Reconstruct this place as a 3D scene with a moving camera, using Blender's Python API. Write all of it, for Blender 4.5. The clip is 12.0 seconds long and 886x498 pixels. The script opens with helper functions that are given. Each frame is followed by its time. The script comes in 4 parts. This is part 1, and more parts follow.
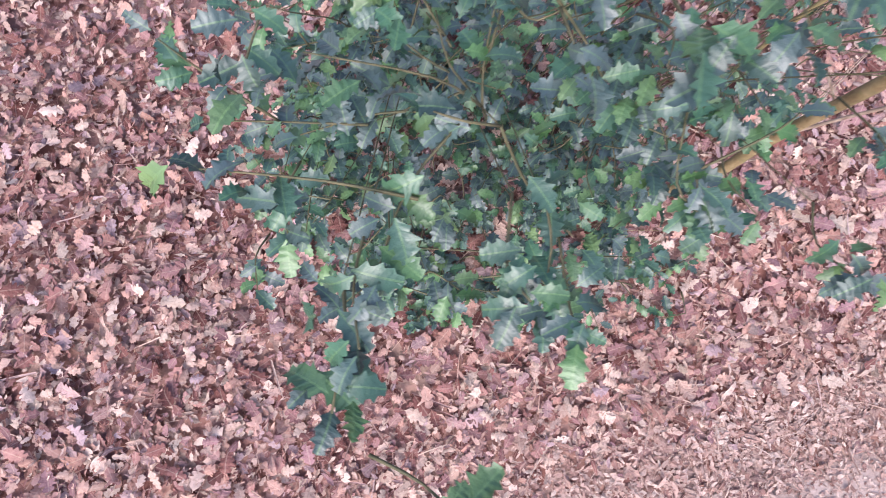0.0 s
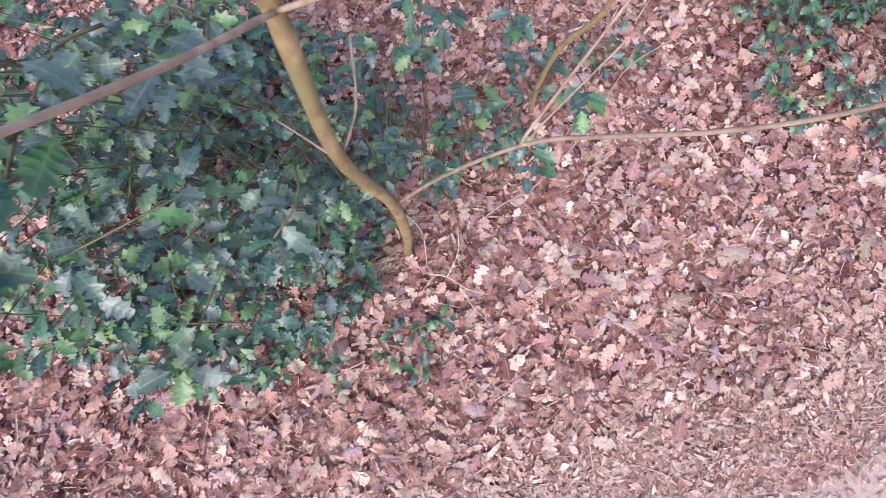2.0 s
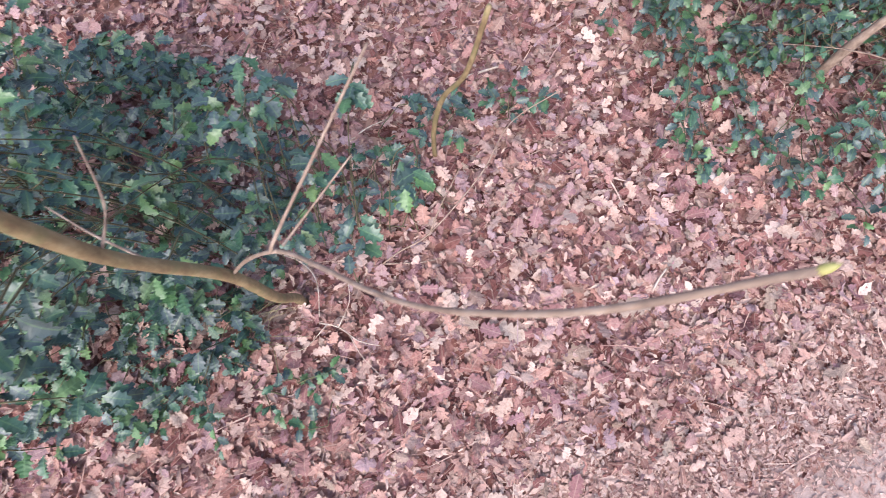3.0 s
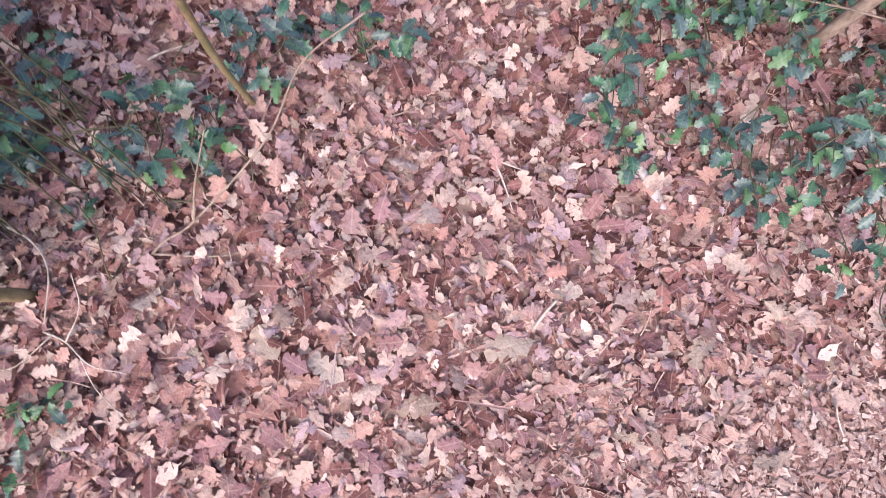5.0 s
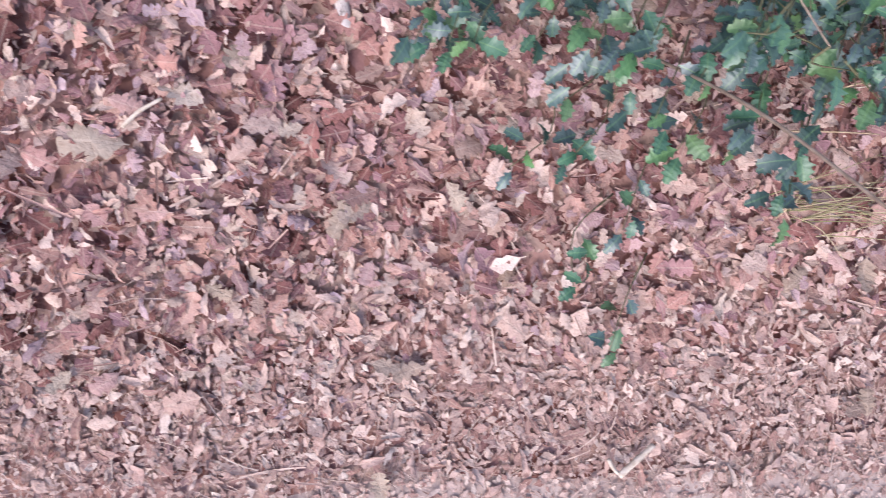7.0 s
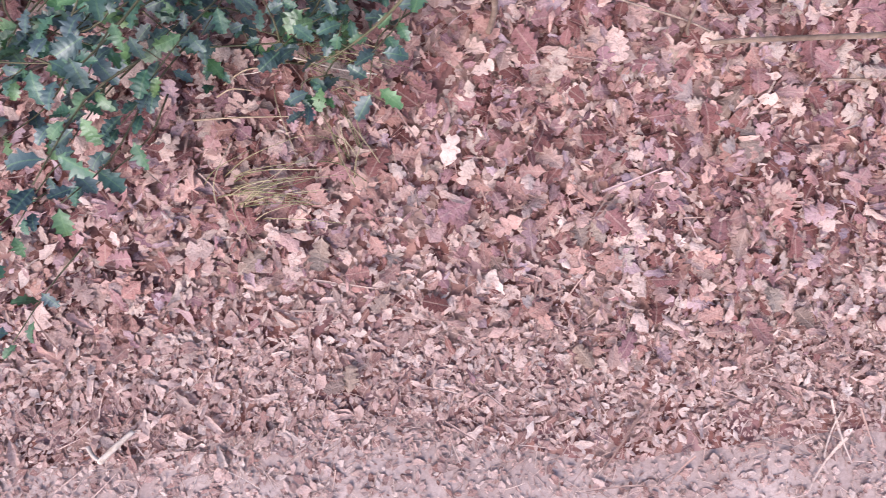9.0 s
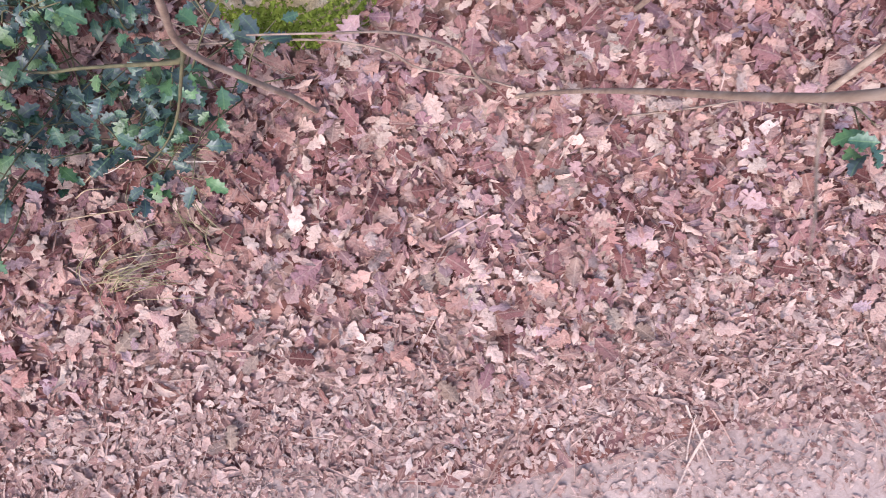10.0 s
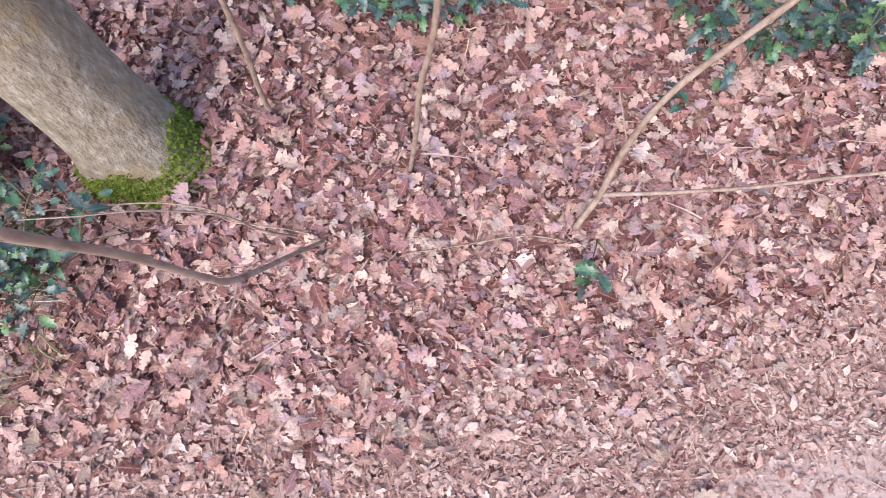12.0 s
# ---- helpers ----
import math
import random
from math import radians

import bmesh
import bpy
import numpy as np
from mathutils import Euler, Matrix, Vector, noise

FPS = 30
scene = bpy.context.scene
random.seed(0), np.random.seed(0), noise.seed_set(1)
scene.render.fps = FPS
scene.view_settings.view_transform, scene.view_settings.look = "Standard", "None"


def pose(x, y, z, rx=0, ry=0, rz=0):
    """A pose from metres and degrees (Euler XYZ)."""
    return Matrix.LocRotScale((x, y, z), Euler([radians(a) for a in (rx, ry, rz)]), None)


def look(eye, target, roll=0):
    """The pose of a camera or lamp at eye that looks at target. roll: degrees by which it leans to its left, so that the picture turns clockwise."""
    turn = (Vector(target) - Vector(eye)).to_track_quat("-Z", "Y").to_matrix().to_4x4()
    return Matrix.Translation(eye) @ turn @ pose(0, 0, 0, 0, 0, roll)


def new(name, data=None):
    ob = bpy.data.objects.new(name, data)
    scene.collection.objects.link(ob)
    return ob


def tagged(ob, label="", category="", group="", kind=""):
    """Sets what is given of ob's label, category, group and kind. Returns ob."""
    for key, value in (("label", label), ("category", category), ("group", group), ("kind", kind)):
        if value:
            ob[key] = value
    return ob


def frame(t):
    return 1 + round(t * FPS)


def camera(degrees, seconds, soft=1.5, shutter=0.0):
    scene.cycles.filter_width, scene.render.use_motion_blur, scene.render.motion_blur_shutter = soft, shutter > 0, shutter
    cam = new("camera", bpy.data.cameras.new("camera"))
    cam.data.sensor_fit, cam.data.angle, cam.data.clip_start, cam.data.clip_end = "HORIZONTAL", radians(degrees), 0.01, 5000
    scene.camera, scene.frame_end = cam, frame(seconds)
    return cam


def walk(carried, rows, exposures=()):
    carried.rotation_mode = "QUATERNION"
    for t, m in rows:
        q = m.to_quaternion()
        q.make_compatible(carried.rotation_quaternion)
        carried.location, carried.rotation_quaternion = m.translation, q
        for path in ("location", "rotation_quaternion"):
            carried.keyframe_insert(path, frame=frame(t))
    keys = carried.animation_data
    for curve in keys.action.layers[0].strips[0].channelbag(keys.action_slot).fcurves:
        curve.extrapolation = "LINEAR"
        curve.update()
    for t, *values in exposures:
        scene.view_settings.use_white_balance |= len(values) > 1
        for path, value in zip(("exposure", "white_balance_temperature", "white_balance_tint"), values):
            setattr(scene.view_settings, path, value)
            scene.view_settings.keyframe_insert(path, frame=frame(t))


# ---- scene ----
cam = camera(74.8, 12.0, soft=0.7, shutter=0.2)
PATH = [
    (0, (1.008, 0.162, 1.505), (1.034, 0.631, -0.439), 0.4),
    (0.5, (1.139, 0.117, 1.57), (1.168, 0.698, -0.344), 0.3),
    (1, (1.301, 0.111, 1.562), (1.33, 0.69, -0.352), 0.5),
    (1.5, (1.473, 0.138, 1.508), (1.469, 0.726, -0.404), -2.4),
    (2, (1.653, 0.185, 1.504), (1.638, 0.772, -0.408), -3.7),
    (2.5, (1.769, 0.218, 1.536), (1.774, 0.82, -0.371), -1.3),
    (3, (1.894, 0.29, 1.494), (1.916, 0.898, -0.411), 0.4),
    (3.2, (1.95, 0.319, 1.474), (1.987, 0.93, -0.43), 1.4),
    (4.8, (2.224, 0.495, 1.142), (2.284, 1.009, -0.79), 8.9),
    (5, (2.237, 0.521, 1.098), (2.3, 0.966, -0.851), 12.0),
    (5.5, (2.311, 0.506, 1.009), (2.398, 0.847, -0.96), 22.8),
    (6, (2.466, 0.505, 0.922), (2.597, 0.743, -1.06), 39.9),
    (6.5, (2.649, 0.529, 0.886), (2.79, 0.696, -1.102), 56.2),
    (7, (2.866, 0.557, 0.889), (3.007, 0.684, -1.102), 67.0),
    (7.5, (3.128, 0.613, 0.909), (3.219, 0.73, -1.086), 56.7),
    (7.7, (3.227, 0.647, 0.922), (3.3, 0.748, -1.074), 53.7),
    (9.3, (3.855, 0.852, 1.0), (3.902, 0.938, -0.998), 42.4),
    (9.5, (3.906, 0.873, 1.021), (3.942, 0.985, -0.976), 28.9),
    (10, (4.025, 0.91, 1.08), (4.043, 1.099, -0.911), 14.2),
    (10.5, (4.14, 0.906, 1.164), (4.126, 1.234, -0.809), 6.0),
    (11, (4.235, 0.934, 1.226), (4.184, 1.382, -0.722), 1.6),
    (11.5, (4.348, 0.954, 1.285), (4.253, 1.492, -0.639), -2.1),
    (12, (4.485, 0.973, 1.297), (4.377, 1.515, -0.626), -3.7),
]
EXPOSURES = [(0.0, 1.13, 5930, 15), (1.5, 1.11, 5930, 15), (3.0, 1.11, 5980, 14), (5.5, 1.12, 6040, 17), (6.5, 1.02, 5790, 12), (7.5, 0.96, 5820, 14), (9.5, 0.95, 5890, 18), (11.0, 1.03, 5910, 14), (12.0, 1.10, 6000, 14)]
walk(cam, [(t, look(eye, target, roll)) for t, eye, target, roll in PATH], EXPOSURES)

# ---- light ----
world = bpy.data.worlds.new("overcast_sky")
scene.world = world
world.use_nodes = True
wn, wl = world.node_tree.nodes, world.node_tree.links
sky = wn.new("ShaderNodeTexSky")
sky.sky_type, sky.sun_disc = "NISHITA", False
sky.sun_elevation, sky.sun_rotation = radians(48), radians(200)
sky.air_density, sky.dust_density, sky.ozone_density = 1.0, 4.0, 1.0
wl.new(sky.outputs["Color"], wn["Background"].inputs["Color"])
wn["Background"].inputs["Strength"].default_value = 0.15
sun = new("sun", bpy.data.lights.new("sun", "SUN"))
sun.data.energy, sun.data.angle, sun.data.color = 0.9, radians(35), (1.0, 0.95, 0.90)
sun.matrix_world = look((1.5, -4.0, 6.5), (2.5, 0.8, 0))

# ---- materials ----


def material(name, rough=0.7, spec=0.4):
    m = bpy.data.materials.new(name)
    m.use_nodes = True
    b = m.node_tree.nodes["Principled BSDF"]
    b.inputs["Roughness"].default_value = rough
    b.inputs["Specular IOR Level"].default_value = spec
    return m, m.node_tree.nodes, m.node_tree.links, b


def ramp(nodes, stops, mode="LINEAR"):
    r = nodes.new("ShaderNodeValToRGB")
    r.color_ramp.interpolation = mode
    el = r.color_ramp.elements
    while len(el) < len(stops):
        el.new(0.5)
    for e, (p, c) in zip(el, stops):
        e.position, e.color = p, (*c, 1)
    return r


def noise_node(nodes, links, scale, detail=4, rough=0.6, coord="Object"):
    tc = nodes.new("ShaderNodeTexCoord")
    n = nodes.new("ShaderNodeTexNoise")
    n.inputs["Scale"].default_value, n.inputs["Detail"].default_value, n.inputs["Roughness"].default_value = scale, detail, rough
    links.new(tc.outputs[coord], n.inputs["Vector"])
    return n


def mix(nodes, links, fac, a, b, blend="MIX"):
    m = nodes.new("ShaderNodeMix")
    m.data_type, m.blend_type = "RGBA", blend
    for sock, v in ((m.inputs["Factor"], fac), (m.inputs[6], a), (m.inputs[7], b)):
        if isinstance(v, bpy.types.NodeSocket):
            links.new(v, sock)
        else:
            sock.default_value = v if isinstance(v, float) else (*v, 1)
    return m.outputs[2]


def bump(nodes, links, bsdf, height, strength, dist):
    b = nodes.new("ShaderNodeBump")
    b.inputs["Strength"].default_value, b.inputs["Distance"].default_value = strength, dist
    links.new(height, b.inputs["Height"])
    links.new(b.outputs["Normal"], bsdf.inputs["Normal"])


def math_node(nodes, links, op, a, b=None, c=None):
    n = nodes.new("ShaderNodeMath")
    n.operation = op
    for i, v in enumerate((a, b, c)):
        if v is None:
            continue
        if isinstance(v, bpy.types.NodeSocket):
            links.new(v, n.inputs[i])
        else:
            n.inputs[i].default_value = v
    return n.outputs[0]


LEAF_STOPS = [(0.0, (0.153, 0.063, 0.058)), (0.12, (0.258, 0.117, 0.106)), (0.20, (0.286, 0.162, 0.181)), (0.32, (0.401, 0.211, 0.181)), (0.42, (0.415, 0.300, 0.325)), (0.54, (0.506, 0.302, 0.252)),
              (0.62, (0.400, 0.230, 0.195)), (0.70, (0.535, 0.347, 0.296)), (0.80, (0.505, 0.395, 0.335)), (0.90, (0.592, 0.414, 0.354)), (1.0, (0.668, 0.513, 0.451))]


def veins(nodes, links, ribs, tilt):
    """How near a point of a leaf lies to its midrib and side veins, from the leaf's own UV (u along, v across, middle 0.5)."""
    uv = nodes.new("ShaderNodeUVMap")
    sep = nodes.new("ShaderNodeSeparateXYZ")
    links.new(uv.outputs["UV"], sep.inputs[0])
    off = math_node(nodes, links, "ABSOLUTE", math_node(nodes, links, "SUBTRACT", sep.outputs["Y"], 0.5))
    mid = math_node(nodes, links, "LESS_THAN", off, 0.022)
    run = math_node(nodes, links, "SUBTRACT", sep.outputs["X"], math_node(nodes, links, "MULTIPLY", off, tilt))
    saw = math_node(nodes, links, "PINGPONG", math_node(nodes, links, "MULTIPLY", run, ribs), 0.5)
    side = math_node(nodes, links, "LESS_THAN", saw, 0.06)
    return mid, side, sep.outputs["X"], off


PALE_STOPS = [(0.0, (0.341, 0.263, 0.212)), (0.4, (0.408, 0.322, 0.276)), (0.7, (0.382, 0.283, 0.218)), (1.0, (0.450, 0.368, 0.321))]
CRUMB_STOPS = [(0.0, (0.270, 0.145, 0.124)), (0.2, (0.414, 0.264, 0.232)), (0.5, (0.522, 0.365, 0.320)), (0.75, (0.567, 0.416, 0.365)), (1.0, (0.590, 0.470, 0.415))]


def dead_leaf_material(name, rand, unit=1.0, stops=LEAF_STOPS):
    """A thin dry leaf: dull, a little light shining through, faint veins, its own depth of weathering."""
    m, n, l, b = material(name, 0.78, 0.16)
    src = n.new("ShaderNodeNewGeometry").outputs["Random Per Island"] if rand == "island" else n.new("ShaderNodeObjectInfo").outputs["Random"]
    col = ramp(n, stops)
    l.new(src, col.inputs["Fac"])
    second = math_node(n, l, "FRACT", math_node(n, l, "MULTIPLY", src, 37.31))
    worn = ramp(n, [(0.0, (0.62, 0.55, 0.54)), (0.5, (1.0, 0.99, 0.98)), (1.0, (1.15, 1.16, 1.15))])
    l.new(second, worn.inputs["Fac"])
    c = mix(n, l, 1.0, col.outputs["Color"], worn.outputs["Color"], "MULTIPLY")
    blot = noise_node(n, l, 90 * unit, 5, 0.7)
    br = ramp(n, [(0.30, (0.66, 0.56, 0.53)), (0.46, (0.97, 0.95, 0.94)), (0.68, (1.12, 1.13, 1.12))])
    l.new(blot.outputs["Fac"], br.inputs["Fac"])
    c = mix(n, l, 1.0, c, br.outputs["Color"], "MULTIPLY")
    mid, side, u, off = veins(n, l, 6.0, 0.8)
    c = mix(n, l, math_node(n, l, "MULTIPLY", mid, 0.24), c, (0.60, 0.47, 0.38))
    c = mix(n, l, math_node(n, l, "MULTIPLY", side, 0.09), c, (0.58, 0.45, 0.36))
    l.new(c, b.inputs["Base Color"])
    fine = noise_node(n, l, 260 * unit, 3, 0.6)
    crumple = noise_node(n, l, 70 * unit, 3, 0.55)
    h = math_node(n, l, "ADD", math_node(n, l, "MULTIPLY", crumple.outputs["Fac"], 2.2), math_node(n, l, "MULTIPLY", fine.outputs["Fac"], 0.4))
    h = math_node(n, l, "SUBTRACT", h, math_node(n, l, "MULTIPLY", math_node(n, l, "ADD", mid, side), 0.3))
    bump(n, l, b, h, 0.6, 0.004)
    glow = n.new("ShaderNodeBsdfTranslucent")
    l.new(c, glow.inputs["Color"])
    both = n.new("ShaderNodeMixShader")
    both.inputs["Fac"].default_value = 0.12
    l.new(b.outputs["BSDF"], both.inputs[1])
    l.new(glow.outputs["BSDF"], both.inputs[2])
    l.new(both.outputs[0], n["Material Output"].inputs["Surface"])
    return m


dead_leaf = dead_leaf_material("dead_oak_leaf", "object", 0.06)
pale_leaf = dead_leaf_material("bleached_oak_leaf", "object", 0.06, PALE_STOPS)
dead_litter = dead_leaf_material("dead_leaf_litter", "island")
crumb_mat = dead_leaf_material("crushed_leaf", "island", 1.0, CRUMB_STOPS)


def holly_material(name, rand, unit=1.0):
    m, n, l, b = material(name, 0.40, 0.6)
    src = n.new("ShaderNodeNewGeometry").outputs["Random Per Island"] if rand == "island" else n.new("ShaderNodeObjectInfo").outputs["Random"]
    # the slate-blue stop at 0.3 paints some sky sheen into the leaf colour
    col = ramp(n, [(0.0, (0.034, 0.066, 0.054)), (0.3, (0.080, 0.114, 0.118)), (0.5, (0.054, 0.110, 0.084)), (0.72, (0.058, 0.142, 0.076)), (0.86, (0.090, 0.152, 0.062)), (0.96, (0.08, 0.185, 0.066)), (1.0, (0.14, 0.22, 0.078))])
    l.new(src, col.inputs["Fac"])
    blot = noise_node(n, l, 40 * unit, 3, 0.6)
    br = ramp(n, [(0.3, (0.7, 0.74, 0.76)), (0.7, (1.15, 1.12, 1.05))])
    l.new(blot.outputs["Fac"], br.inputs["Fac"])
    c = mix(n, l, 1.0, col.outputs["Color"], br.outputs["Color"], "MULTIPLY")
    mid, side, u, off = veins(n, l, 7.0, 0.9)
    c = mix(n, l, math_node(n, l, "MULTIPLY", mid, 0.4), c, (0.16, 0.27, 0.10))
    c = mix(n, l, math_node(n, l, "MULTIPLY", side, 0.05), c, (0.12, 0.24, 0.10))
    l.new(c, b.inputs["Base Color"])
    ro = ramp(n, [(0.3, (0.30, 0.30, 0.30)), (0.7, (0.50, 0.50, 0.50))])
    l.new(blot.outputs["Fac"], ro.inputs["Fac"])
    l.new(ro.outputs["Color"], b.inputs["Roughness"])
    fine = noise_node(n, l, 130 * unit, 3, 0.6)
    h = math_node(n, l, "SUBTRACT", fine.outputs["Fac"], math_node(n, l, "ADD", math_node(n, l, "MULTIPLY", side, 0.25), mid))
    bump(n, l, b, h, 0.35, 0.0025)
    b.inputs["Coat Weight"].default_value, b.inputs["Coat Roughness"].default_value = 0.28, 0.36
    return m


holly_leaf_mat = holly_material("holly_leaf", "object", 0.045)
holly_mass_mat = holly_material("holly_foliage", "island")


def bark_material(name, stops, scale, stretch, rough=0.85, depth=0.004, moss=None, strength=0.6):
    m, n, l, b = material(name, rough, 0.25)
    tc = n.new("ShaderNodeTexCoord")
    mp = n.new("ShaderNodeMapping")
    mp.inputs["Scale"].default_value = (1, 1, stretch)
    l.new(tc.outputs["Object"], mp.inputs["Vector"])
    n1 = n.new("ShaderNodeTexNoise")
    n1.inputs["Scale"].default_value, n1.inputs["Detail"].default_value, n1.inputs["Roughness"].default_value = scale, 7, 0.65
    l.new(mp.outputs[0], n1.inputs["Vector"])
    col = ramp(n, stops)
    l.new(n1.outputs["Fac"], col.inputs["Fac"])
    c = col.outputs["Color"]
    if moss:
        n2 = noise_node(n, l, moss[0], 4, 0.65)
        mr = ramp(n, [(moss[1], (0, 0, 0)), (moss[1] + 0.12, (1, 1, 1))])
        l.new(n2.outputs["Fac"], mr.inputs["Fac"])
        c = mix(n, l, mr.outputs["Color"], c, moss[2])
    l.new(c, b.inputs["Base Color"])
    n3 = n.new("ShaderNodeTexNoise")
    n3.inputs["Scale"].default_value, n3.inputs["Detail"].default_value = scale * 2.2, 5
    l.new(mp.outputs[0], n3.inputs["Vector"])
    h = math_node(n, l, "ADD", n1.outputs["Fac"], math_node(n, l, "MULTIPLY", n3.outputs["Fac"], 0.5))
    bump(n, l, b, h, strength, depth)
    return m


sapling_bark = bark_material("sapling_bark", [(0.3, (0.15, 0.10, 0.055)), (0.5, (0.27, 0.195, 0.10)), (0.7, (0.39, 0.30, 0.165))], 45, 0.5, 0.7, 0.002, (14, 0.51, (0.225, 0.19, 0.09)))
twig_bark = bark_material("twig_bark", [(0.3, (0.16, 0.11, 0.085)), (0.5, (0.29, 0.21, 0.16)), (0.72, (0.42, 0.33, 0.265))], 70, 0.5, 0.65, 0.001)
holly_bark = bark_material("holly_bark", [(0.3, (0.06, 0.062, 0.034)), (0.55, (0.13, 0.115, 0.062)), (0.75, (0.22, 0.18, 0.105))], 60, 0.5, 0.7, 0.001)
oak_bark = bark_material("tree_bark", [(0.30, (0.20, 0.155, 0.11)), (0.42, (0.31, 0.255, 0.185)), (0.56, (0.40, 0.34, 0.26)), (0.70, (0.56, 0.50, 0.41))], 62, 0.5, 0.9, 0.016, (5, 0.54, (0.42, 0.32, 0.17)), 1.0)
dead_wood = bark_material("bleached_wood", [(0.3, (0.36, 0.27, 0.20)), (0.5, (0.53, 0.43, 0.35)), (0.7, (0.68, 0.60, 0.52))], 60, 0.3, 0.75, 0.001)
dry_stalk = bark_material("dry_stalk", [(0.3, (0.25, 0.17, 0.10)), (0.5, (0.40, 0.29, 0.19)), (0.7, (0.52, 0.41, 0.29))], 70, 0.3, 0.75, 0.001)
birch_bark = bark_material("birch_bark", [(0.38, (0.12, 0.09, 0.085)), (0.47, (0.42, 0.36, 0.34)), (0.7, (0.60, 0.54, 0.52))], 38, 2.0, 0.7, 0.002)
bud_mat, n_, l_, b_ = material("green_bud", 0.5, 0.4)
bc = noise_node(n_, l_, 90, 3)
br_ = ramp(n_, [(0.3, (0.27, 0.25, 0.08)), (0.7, (0.44, 0.42, 0.15))])
l_.new(bc.outputs["Fac"], br_.inputs["Fac"])
l_.new(br_.outputs["Color"], b_.inputs["Base Color"])
moss_mat, n_, l_, b_ = material("bright_moss", 0.9, 0.15)
bc = noise_node(n_, l_, 60, 6, 0.7)
br_ = ramp(n_, [(0.3, (0.07, 0.10, 0.016)), (0.5, (0.18, 0.235, 0.035)), (0.7, (0.32, 0.37, 0.07))])
l_.new(bc.outputs["Fac"], br_.inputs["Fac"])
l_.new(br_.outputs["Color"], b_.inputs["Base Color"])
bump(n_, l_, b_, bc.outputs["Fac"], 0.9, 0.006)
grass_mat, n_, l_, b_ = material("grass_blade", 0.6, 0.3)
oi = n_.new("ShaderNodeNewGeometry")
br_ = ramp(n_, [(0.0, (0.12, 0.13, 0.05)), (0.4, (0.26, 0.23, 0.11)), (1.0, (0.52, 0.42, 0.27))])
l_.new(oi.outputs["Random Per Island"], br_.inputs["Fac"])
l_.new(br_.outputs["Color"], b_.inputs["Base Color"])

# forest soil: leaf-sized patches of tan and brown over dark humus
soil, n_, l_, b_ = material("leafy_soil", 0.9, 0.2)
tc_ = n_.new("ShaderNodeTexCoord")
warp = noise_node(n_, l_, 30, 3)
vadd = n_.new("ShaderNodeVectorMath")
vadd.operation = "MULTIPLY_ADD"
vadd.inputs[1].default_value = (0.03, 0.03, 0.0)
l_.new(warp.outputs["Color"], vadd.inputs[0])
l_.new(tc_.outputs["Object"], vadd.inputs[2])
vor = n_.new("ShaderNodeTexVoronoi")
vor.inputs["Scale"].default_value = 24
l_.new(vadd.outputs[0], vor.inputs["Vector"])
sepc = n_.new("ShaderNodeSeparateColor")
l_.new(vor.outputs["Color"], sepc.inputs[0])
lc = ramp(n_, LEAF_STOPS)
l_.new(sepc.outputs[0], lc.inputs["Fac"])
l_.new(mix(n_, l_, 0.5, lc.outputs["Color"], (0.20, 0.09, 0.065)), b_.inputs["Base Color"])
bump(n_, l_, b_, vor.outputs["Distance"], 0.8, 0.02)

# trodden earth of the footpath
earth, n_, l_, b_ = material("trodden_earth", 0.92, 0.2)
e1 = noise_node(n_, l_, 9, 6, 0.65)
e2 = noise_node(n_, l_, 160, 4, 0.7)
er = ramp(n_, [(0.3, (0.34, 0.25, 0.22)), (0.5, (0.42, 0.32, 0.285)), (0.7, (0.48, 0.375, 0.335))])
l_.new(e1.outputs["Fac"], er.inputs["Fac"])
eg = ramp(n_, [(0.3, (0.80, 0.77, 0.77)), (0.65, (1.10, 1.09, 1.08))])
l_.new(e2.outputs["Fac"], eg.inputs["Fac"])
l_.new(mix(n_, l_, 1.0, er.outputs["Color"], eg.outputs["Color"], "MULTIPLY"), b_.inputs["Base Color"])
bump(n_, l_, b_, math_node(n_, l_, "ADD", e1.outputs["Fac"], math_node(n_, l_, "MULTIPLY", e2.outputs["Fac"], 0.25)), 0.4, 0.006)

# ---- building helpers ----
rng = np.random.default_rng(7)


def part(name, me, mat, parent=None, label=""):
    """Links a mesh (or a bmesh) as one object, under its thing where one is given."""
    if isinstance(me, bmesh.types.BMesh):
        bm = me
        me = bpy.data.meshes.new(name)
        bm.to_mesh(me)
        bm.free()
    if mat and not me.materials:
        me.materials.append(mat)
    ob = new(name, me)
    if parent:
        ob.parent = parent
    if label:
        tagged(ob, label)
    return ob


def thing(name, at, label, category, group="", kind=""):
    """An Empty at the base of a thing."""
    return_ob = new(name)
    return_ob.empty_display_size = 0.05
    return_ob.location = at
    return tagged(return_ob, label, category, group, kind)


def smooth_line(pts, per=6):
    """A Catmull-Rom line through the points."""
    p = [np.array(q, float) for q in pts]
    p = [2 * p[0] - p[1]] + p + [2 * p[-1] - p[-2]]
    out = []
    for i in range(1, len(p) - 2):
        for k in range(per):
            t = k / per
            out.append(0.5 * (2 * p[i] + (p[i + 1] - p[i - 1]) * t + (2 * p[i - 1] - 5 * p[i] + 4 * p[i + 1] - p[i + 2]) * t * t + (3 * p[i] - p[i - 1] - 3 * p[i + 1] + p[i + 2]) * t ** 3))
    return np.array(out + [p[-2]])


